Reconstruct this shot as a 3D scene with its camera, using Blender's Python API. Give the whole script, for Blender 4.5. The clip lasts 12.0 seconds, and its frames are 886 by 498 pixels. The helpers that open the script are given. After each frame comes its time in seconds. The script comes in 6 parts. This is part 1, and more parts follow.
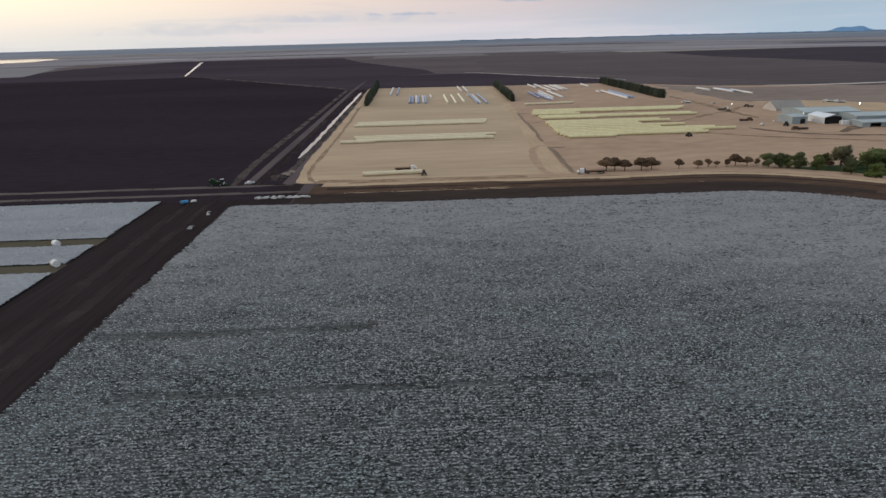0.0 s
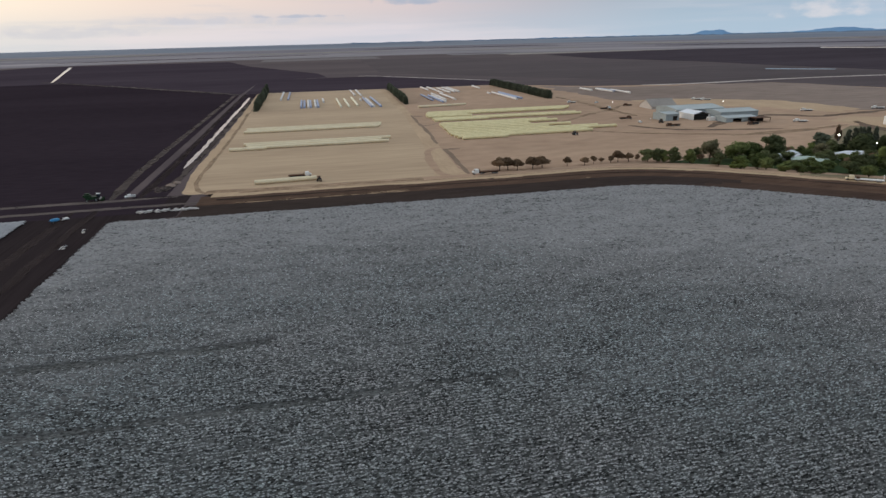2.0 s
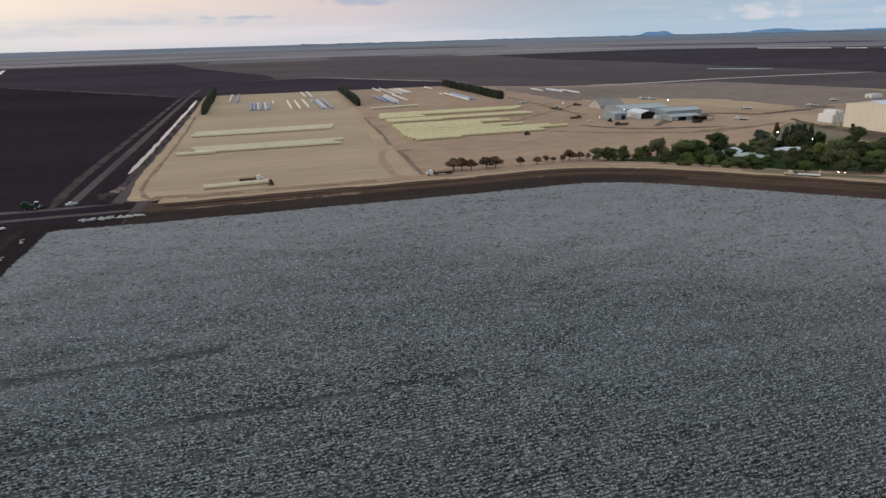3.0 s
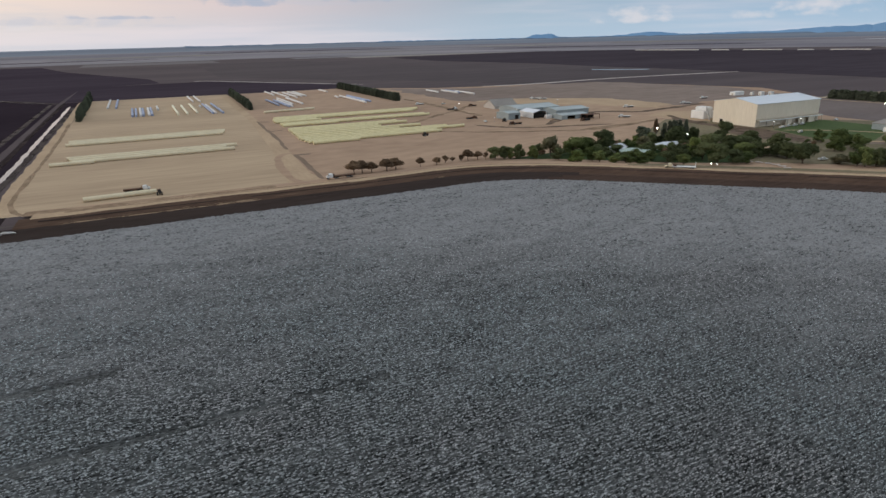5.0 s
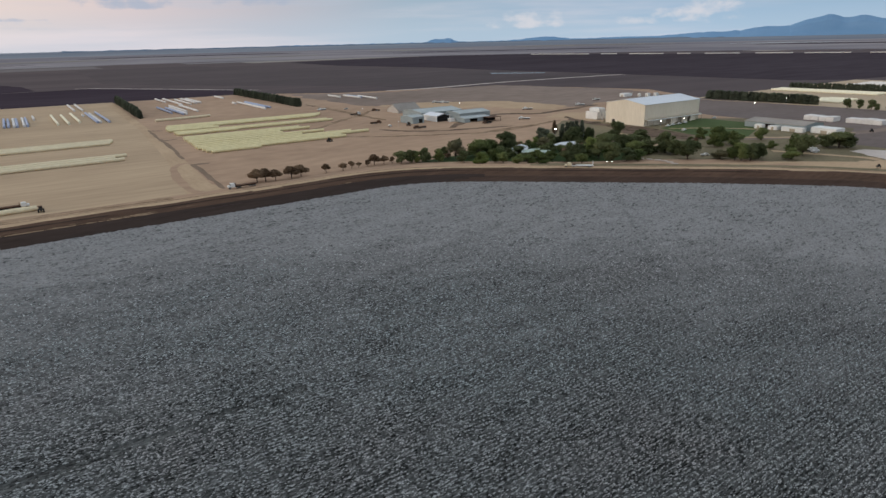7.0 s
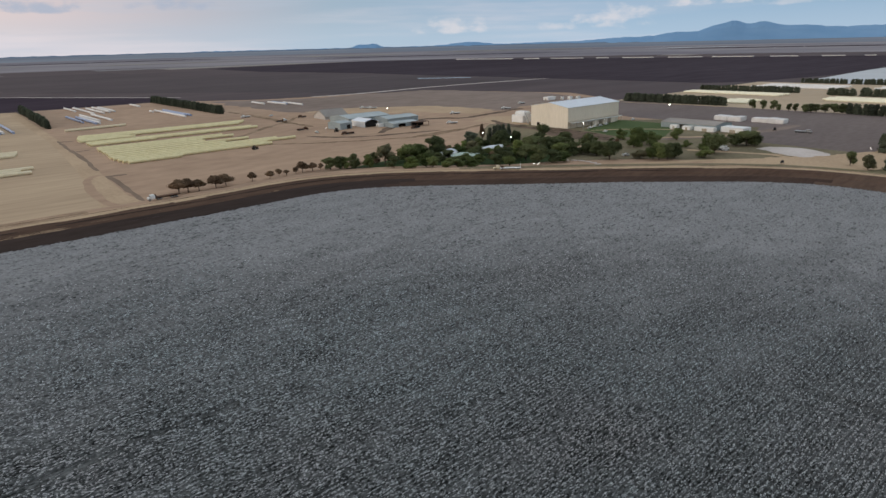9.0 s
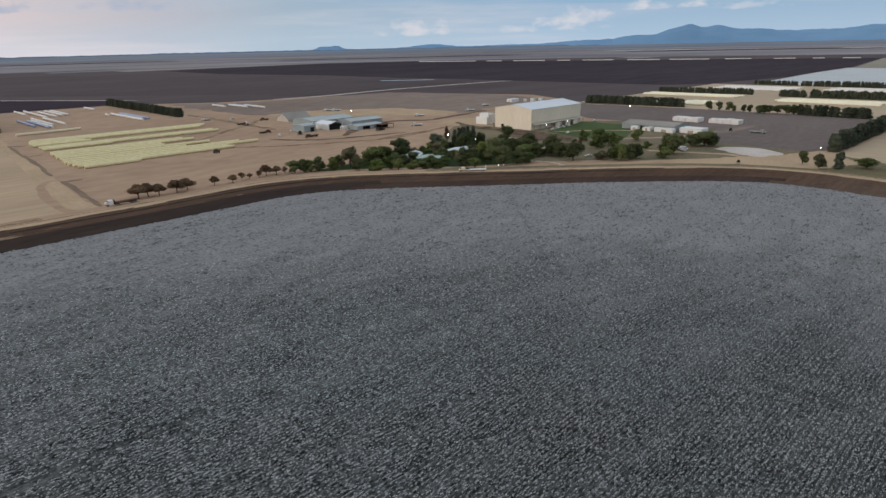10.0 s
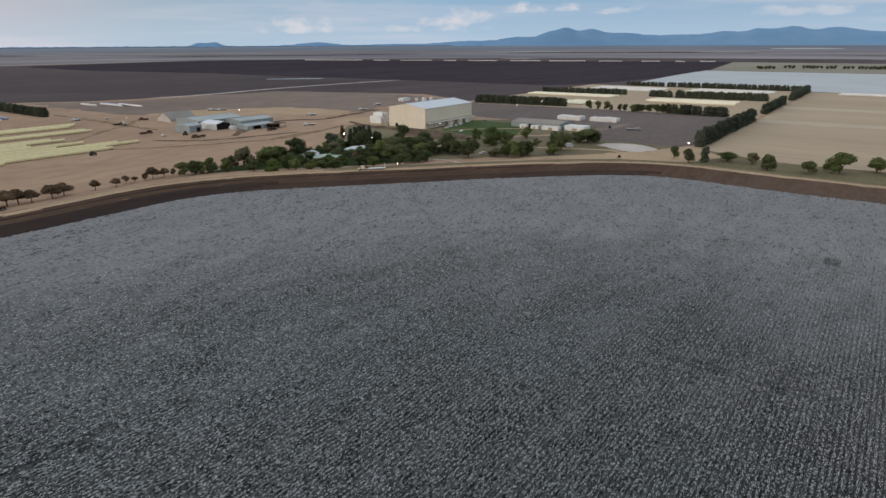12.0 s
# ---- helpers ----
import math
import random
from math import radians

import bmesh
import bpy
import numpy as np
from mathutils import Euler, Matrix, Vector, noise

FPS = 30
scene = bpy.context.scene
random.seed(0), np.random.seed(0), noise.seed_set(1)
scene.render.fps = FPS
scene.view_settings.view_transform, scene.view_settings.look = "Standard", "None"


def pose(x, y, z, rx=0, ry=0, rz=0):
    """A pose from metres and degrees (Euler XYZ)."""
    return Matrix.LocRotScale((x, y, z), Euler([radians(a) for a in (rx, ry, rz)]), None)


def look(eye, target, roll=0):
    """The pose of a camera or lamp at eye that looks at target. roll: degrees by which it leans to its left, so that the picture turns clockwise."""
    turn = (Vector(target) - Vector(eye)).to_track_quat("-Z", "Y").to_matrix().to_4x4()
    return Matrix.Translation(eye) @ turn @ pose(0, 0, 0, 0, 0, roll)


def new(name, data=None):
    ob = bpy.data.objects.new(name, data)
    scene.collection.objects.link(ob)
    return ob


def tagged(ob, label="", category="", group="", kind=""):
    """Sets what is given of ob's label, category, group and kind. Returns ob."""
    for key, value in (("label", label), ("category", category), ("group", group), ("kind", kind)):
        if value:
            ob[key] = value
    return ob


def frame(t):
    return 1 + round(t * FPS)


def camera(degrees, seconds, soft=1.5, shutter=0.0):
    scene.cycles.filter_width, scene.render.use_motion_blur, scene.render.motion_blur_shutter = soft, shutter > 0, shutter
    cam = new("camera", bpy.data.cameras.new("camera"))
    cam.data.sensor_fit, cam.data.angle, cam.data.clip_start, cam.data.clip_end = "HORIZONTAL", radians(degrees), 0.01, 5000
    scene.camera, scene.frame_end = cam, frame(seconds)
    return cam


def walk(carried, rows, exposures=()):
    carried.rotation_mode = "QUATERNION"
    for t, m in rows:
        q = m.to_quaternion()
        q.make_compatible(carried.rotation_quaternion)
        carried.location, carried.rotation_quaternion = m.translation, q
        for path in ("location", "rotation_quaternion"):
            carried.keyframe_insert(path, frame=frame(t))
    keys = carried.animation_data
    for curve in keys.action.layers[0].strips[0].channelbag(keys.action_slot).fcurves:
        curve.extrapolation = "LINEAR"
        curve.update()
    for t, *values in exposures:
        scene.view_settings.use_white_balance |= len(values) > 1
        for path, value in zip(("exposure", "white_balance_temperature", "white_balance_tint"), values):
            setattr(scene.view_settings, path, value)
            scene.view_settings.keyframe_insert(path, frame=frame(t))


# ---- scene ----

# ---------------------------------------------------------------- camera
cam = camera(71.26, 12.0)
PATH = [
    (0.0, 0.00, -0.00, 70.00, -1.99, -18.85, -1.45),
    (0.5, 0.28, 0.29, 70.07, -4.27, -18.83, -1.49),
    (1.0, 0.60, 0.54, 70.14, -6.52, -18.83, -1.45),
    (1.5, 0.95, 0.78, 70.21, -9.08, -18.84, -1.44),
    (2.0, 1.21, 1.01, 70.24, -11.51, -18.84, -1.48),
    (2.5, 1.39, 1.24, 70.22, -13.73, -18.83, -1.51),
    (3.0, 1.41, 1.31, 70.17, -15.78, -18.84, -1.51),
    (5.0, 1.00, 1.55, 69.95, -25.19, -18.88, -1.39),
    (5.5, 0.91, 1.70, 69.93, -27.43, -18.85, -1.37),
    (6.0, 0.80, 1.89, 69.95, -29.63, -18.80, -1.35),
    (6.5, 0.67, 1.97, 69.98, -31.89, -18.76, -1.39),
    (7.0, 0.53, 1.97, 70.00, -34.01, -18.70, -1.34),
    (9.0, 0.67, 2.00, 69.89, -40.54, -18.40, -1.42),
    (9.5, 0.53, 2.07, 69.88, -42.07, -18.32, -1.45),
    (10.0, 0.13, 2.16, 69.90, -43.86, -18.28, -1.27),
    (10.5, -0.75, 2.32, 69.95, -47.16, -18.34, -0.98),
    (11.0, -2.10, 2.61, 70.03, -49.93, -18.37, -0.73),
    (11.5, -3.86, 3.04, 70.09, -52.00, -18.41, -0.53),
    (12.0, -5.79, 3.58, 70.12, -54.22, -18.47, -0.27),
]


def aim(x, y, z, yaw, pitch, roll):
    a, p = radians(yaw), radians(pitch)
    way = Vector((-math.sin(a) * math.cos(p), math.cos(a) * math.cos(p), math.sin(p)))
    return look((x, y, z), Vector((x, y, z)) + way, roll)


walk(cam, [(r[0], aim(*r[1:])) for r in PATH], exposures=[(0.0, 0.01, 6500, 9.0), (12.0, 0.01, 6500, 9.0)])

# ---------------------------------------------------------------- sky and sun
SUN_AZ, SUN_EL = radians(-62), radians(6)  # azimuth from +y towards +x
world = bpy.data.worlds.new("world")
scene.world = world
world.use_nodes = True
wn, wl = world.node_tree.nodes, world.node_tree.links
wn.clear()


def wnode(kind, **sets):
    n = wn.new(kind)
    for k, v in sets.items():
        n.inputs[k.replace("_", " ")].default_value = v
    return n


def build_sky():
    out, bg = wn.new("ShaderNodeOutputWorld"), wn.new("ShaderNodeBackground")
    tc = wn.new("ShaderNodeTexCoord")
    sky = wn.new("ShaderNodeTexSky")
    sky.sky_type, sky.sun_disc = "NISHITA", False
    sky.sun_elevation, sky.sun_rotation = SUN_EL, SUN_AZ
    scale = wn.new("ShaderNodeVectorMath")
    scale.operation = "SCALE"
    scale.inputs["Scale"].default_value = 0.10
    wl.new(sky.outputs[0], scale.inputs[0])
    # evening veil: warm towards the low sun, blue away from it
    dot = wn.new("ShaderNodeVectorMath")
    dot.operation = "DOT_PRODUCT"
    dot.inputs[1].default_value = (math.sin(SUN_AZ), math.cos(SUN_AZ), 0)
    wl.new(tc.outputs["Generated"], dot.inputs[0])
    ramp = wn.new("ShaderNodeValToRGB")
    els = ramp.color_ramp.elements
    els[0].position, els[0].color = 0.0, (0.26, 0.44, 0.69, 1)
    els[1].position, els[1].color = 1.0, (1.32, 1.15, 0.97, 1)
    for pos, col in ((0.28, (0.28, 0.48, 0.73, 1)), (0.47, (0.39, 0.52, 0.68, 1)), (0.57, (0.58, 0.565, 0.66, 1)), (0.66, (0.80, 0.67, 0.71, 1)), (0.82, (1.02, 0.84, 0.77, 1)), (0.92, (1.23, 1.06, 0.88, 1))):
        e = els.new(pos)
        e.color = col
    half = wn.new("ShaderNodeMath")
    half.operation = "MULTIPLY_ADD"
    half.inputs[1].default_value, half.inputs[2].default_value = 0.5, 0.5
    wl.new(dot.outputs["Value"], half.inputs[0])
    wl.new(half.outputs[0], ramp.inputs[0])
    veil = wnode("ShaderNodeMix")
    veil.data_type = "RGBA"
    veil.inputs[0].default_value = 0.8
    wl.new(scale.outputs[0], veil.inputs[6])
    wl.new(ramp.outputs[0], veil.inputs[7])
    # unseen high grey cloud sheet overhead, added to neutralise the light, clear of the horizon
    sep, lift, high = wn.new("ShaderNodeSeparateXYZ"), wn.new("ShaderNodeMapRange"), wn.new("ShaderNodeMix")
    high.data_type, lift.interpolation_type = "RGBA", "SMOOTHSTEP"
    lift.inputs[1].default_value, lift.inputs[2].default_value = 0.10, 0.45
    wl.new(tc.outputs["Generated"], sep.inputs[0])
    wl.new(sep.outputs["Z"], lift.inputs[0])
    wl.new(lift.outputs[0], high.inputs[0])
    wl.new(veil.outputs[2], high.inputs[6])
    high.inputs[7].default_value = (0.60, 0.68, 0.75, 1)
    # pale blue haze low on the horizon
    low, haze = wn.new("ShaderNodeMapRange"), wn.new("ShaderNodeMix")
    haze.data_type, low.interpolation_type = "RGBA", "SMOOTHSTEP"
    low.inputs[1].default_value, low.inputs[2].default_value = 0.0, 0.065
    low.inputs[3].default_value, low.inputs[4].default_value = 0.55, 0.0
    wl.new(sep.outputs["Z"], low.inputs[0])
    wl.new(low.outputs[0], haze.inputs[0])
    wl.new(high.outputs[2], haze.inputs[6])
    haze.inputs[7].default_value = (0.52, 0.64, 0.75, 1)
    # layered cloud streaks
    last = haze.outputs[2]
    for seed, sc, flat, lo, hi, amount, col in ((3.1, 2.4, 11.0, 0.50, 0.66, 0.40, (0.48, 0.55, 0.66, 1)), (5.3, 1.6, 14.0, 0.46, 0.70, 0.36, (0.95, 0.80, 0.80, 1))):
        mp = wn.new("ShaderNodeMapping")
        mp.inputs["Scale"].default_value = (sc, sc, sc * flat)
        mp.inputs["Location"].default_value = (seed, seed * 0.7, 0)
        wl.new(tc.outputs["Generated"], mp.inputs[0])
        nz = wnode("ShaderNodeTexNoise", Scale=1.0, Detail=6.0, Roughness=0.55)
        wl.new(mp.outputs[0], nz.inputs["Vector"])
        rng = wn.new("ShaderNodeMapRange")
        rng.interpolation_type = "SMOOTHSTEP"
        rng.inputs[1].default_value, rng.inputs[2].default_value = lo, hi
        rng.inputs[3].default_value, rng.inputs[4].default_value = 0.0, amount
        wl.new(nz.outputs[0], rng.inputs[0])
        mx = wn.new("ShaderNodeMix")
        mx.data_type = "RGBA"
        wl.new(rng.outputs[0], mx.inputs[0])
        wl.new(last, mx.inputs[6])
        mx.inputs[7].default_value = col
        last = mx.outputs[2]
    # single clouds low over the plain: azimuth, elevation, half width, half height (degrees), cover, colour
    grey, mauve, white = (0.42, 0.47, 0.58, 1), (0.60, 0.60, 0.66, 1), (0.76, 0.72, 0.74, 1)
    sky_clouds = ((-18.4, 1.0, 7.5, 0.55, 0.5, mauve), (-5.0, 1.75, 8.5, 0.42, 0.75, mauve), (-7.5, 1.35, 5.0, 0.22, 0.45, white), (1.6, 1.45, 4.6, 0.2, 0.6, mauve), (-0.8, 2.03, 3.4, 0.15, 0.6, grey),
                  (8.9, 3.2, 3.9, 0.55, 0.9, grey), (19.0, 3.35, 2.9, 0.6, 0.85, grey), (41.8, 1.35, 3.1, 0.85, 0.62, white), (55.4, 1.6, 2.9, 1.05, 0.62, white), (51.2, 1.1, 1.5, 0.4, 0.45, white),
                  (62.2, 2.75, 3.0, 0.5, 0.68, white), (69.6, 2.5, 3.0, 0.4, 0.4, white), (82.8, 2.1, 3.8, 0.5, 0.4, white))

    def calc(op, a, b=None, c=None):
        m = wn.new("ShaderNodeMath")
        m.operation = op
        for k, v in enumerate((a, b, c)):
            if isinstance(v, (int, float)):
                m.inputs[k].default_value = v
            elif v is not None:
                wl.new(v, m.inputs[k])
        return m.outputs[0]

    az = calc("ARCTAN2", sep.outputs["X"], sep.outputs["Y"])
    mp = wn.new("ShaderNodeMapping")
    mp.inputs["Scale"].default_value = (30, 30, 62)
    wl.new(tc.outputs["Generated"], mp.inputs[0])
    puff = wnode("ShaderNodeTexNoise", Scale=1.0, Detail=5.0, Roughness=0.52)
    wl.new(mp.outputs[0], puff.inputs["Vector"])
    rough = calc("MULTIPLY_ADD", puff.outputs[0], 6.0, -3.15)
    for a0, e0, w, h, cover, col in sky_clouds:
        u = calc("MULTIPLY", calc("SUBTRACT", az, radians(a0)), 1 / radians(w))
        v = calc("MULTIPLY", calc("SUBTRACT", sep.outputs["Z"], math.sin(radians(e0))), 1 / radians(h))
        flat = calc("MULTIPLY", calc("MAXIMUM", calc("SUBTRACT", -0.5, v), 0.0), 3.0)
        far = calc("ADD", calc("ADD", calc("ADD", calc("MULTIPLY", u, u), calc("MULTIPLY", v, v)), flat), rough)
        rng = wn.new("ShaderNodeMapRange")
        rng.interpolation_type = "SMOOTHSTEP"
        rng.inputs[1].default_value, rng.inputs[2].default_value = 1.1, -0.7
        rng.inputs[3].default_value, rng.inputs[4].default_value = 0.0, cover
        wl.new(far, rng.inputs[0])
        mx = wn.new("ShaderNodeMix")
        mx.data_type = "RGBA"
        wl.new(rng.outputs[0], mx.inputs[0])
        wl.new(last, mx.inputs[6])
        mx.inputs[7].default_value = col
        last = mx.outputs[2]
    wl.new(last, bg.inputs[0])
    bg.inputs[1].default_value = 1.0
    wl.new(bg.outputs[0], out.inputs[0])


build_sky()
sun_data = bpy.data.lights.new("sun", "SUN")
sun_data.energy, sun_data.angle, sun_data.color = 0.9, radians(12), (1.0, 0.88, 0.76)
sun = new("sun", sun_data)
sd = Vector((math.sin(SUN_AZ) * math.cos(SUN_EL + 0.1), math.cos(SUN_AZ) * math.cos(SUN_EL + 0.1), math.sin(SUN_EL + 0.1)))
sun.matrix_world = look(sd * 100, (0, 0, 0))

# ---------------------------------------------------------------- materials


def material(name, low, high, big=0.02, fine=1.0, stretch=(1, 1, 1), rough=0.9, bump=0.0, metal=0.0, mid=None, vary=0.0, fine_mix=0.5, spec=0.06, span=(0.3, 0.7)):
    """Two scales of noise in object coordinates between a low and a high colour."""
    m = bpy.data.materials.new(name)
    m.use_nodes = True
    nt = m.node_tree
    n, l = nt.nodes, nt.links
    bsdf = n["Principled BSDF"]
    bsdf.inputs["Roughness"].default_value, bsdf.inputs["Metallic"].default_value = rough, metal
    bsdf.inputs["Specular IOR Level"].default_value = spec
    tc, mp = n.new("ShaderNodeTexCoord"), n.new("ShaderNodeMapping")
    mp.inputs["Scale"].default_value = stretch
    l.new(tc.outputs["Object"], mp.inputs[0])
    a, b = n.new("ShaderNodeTexNoise"), n.new("ShaderNodeTexNoise")
    a.inputs["Scale"].default_value, a.inputs["Detail"].default_value = big, 4
    b.inputs["Scale"].default_value, b.inputs["Detail"].default_value = fine, 3
    l.new(mp.outputs[0], a.inputs["Vector"])
    l.new(mp.outputs[0], b.inputs["Vector"])
    mix = n.new("ShaderNodeMix")
    mix.inputs[0].default_value = fine_mix
    l.new(a.outputs[0], mix.inputs[2])
    l.new(b.outputs[0], mix.inputs[3])
    last = mix.outputs[0]
    if vary:
        info, add = n.new("ShaderNodeObjectInfo"), n.new("ShaderNodeMath")
        add.operation = "MULTIPLY_ADD"
        add.inputs[1].default_value = vary
        l.new(info.outputs["Random"], add.inputs[0])
        l.new(last, add.inputs[2])
        sub = n.new("ShaderNodeMath")
        sub.operation = "SUBTRACT"
        sub.inputs[1].default_value = vary / 2
        l.new(add.outputs[0], sub.inputs[0])
        last = sub.outputs[0]
    ramp = n.new("ShaderNodeValToRGB")
    ramp.color_ramp.elements[0].position, ramp.color_ramp.elements[1].position = span
    ramp.color_ramp.elements[0].color, ramp.color_ramp.elements[1].color = (*low, 1), (*high, 1)
    if mid:
        e = ramp.color_ramp.elements.new((span[0] + span[1]) / 2)
        e.color = (*mid, 1)
    l.new(last, ramp.inputs[0])
    l.new(ramp.outputs[0], bsdf.inputs["Base Color"])
    if bump:
        bp = n.new("ShaderNodeBump")
        bp.inputs["Distance"].default_value = bump
        l.new(b.outputs[0], bp.inputs["Height"])
        l.new(bp.outputs[0], bsdf.inputs["Normal"])
    return m


def glow(name, colour, strength):
    m = bpy.data.materials.new(name)
    m.use_nodes = True
    b = m.node_tree.nodes["Principled BSDF"]
    b.inputs["Emission Color"].default_value, b.inputs["Emission Strength"].default_value = (*colour, 1), strength
    return m


def water_material():
    m = material("water", (0.10, 0.12, 0.13), (0.14, 0.16, 0.17), 0.05, 0.6, rough=0.08, bump=0.004, spec=0.5)
    return m


def lint_material():
    m = material("open_cotton_lint", (0.40, 0.40, 0.40), (0.56, 0.56, 0.56), 0.03, 2.2)
    n, l = m.node_tree.nodes, m.node_tree.links
    geo, ramp = n.new("ShaderNodeNewGeometry"), n.new("ShaderNodeValToRGB")
    e = ramp.color_ramp.elements
    e[0].color, e[1].color = (0.122, 0.127, 0.126, 1), (0.605, 0.618, 0.614, 1)
    mid = e.new(0.35)
    mid.color = (0.278, 0.287, 0.285, 1)
    bright = e.new(0.88)
    bright.color = (0.472, 0.484, 0.480, 1)
    l.new(geo.outputs["Random Per Island"], ramp.inputs[0])
    # broad patches: dusty mauve lint here, cleaner cool lint there
    tc, nz, tint, mul = n.new("ShaderNodeTexCoord"), n.new("ShaderNodeTexNoise"), n.new("ShaderNodeValToRGB"), n.new("ShaderNodeMix")
    nz.inputs["Scale"].default_value, nz.inputs["Detail"].default_value = 0.013, 3
    l.new(tc.outputs["Object"], nz.inputs["Vector"])
    t = tint.color_ramp.elements
    t[0].position, t[0].color = 0.40, (0.935, 0.99, 1.01, 1)
    t[1].position, t[1].color = 0.66, (1.055, 0.985, 0.99, 1)
    l.new(nz.outputs[0], tint.inputs[0])
    mul.data_type, mul.blend_type = "RGBA", "MULTIPLY"
    mul.inputs[0].default_value = 1.0
    l.new(ramp.outputs[0], mul.inputs[6])
    l.new(tint.outputs[0], mul.inputs[7])
    l.new(mul.outputs[2], n["Principled BSDF"].inputs["Base Color"])
    return m


def between(a, b, f):
    """A colour between two."""
    return tuple(x + (y - x) * f for x, y in zip(a, b))


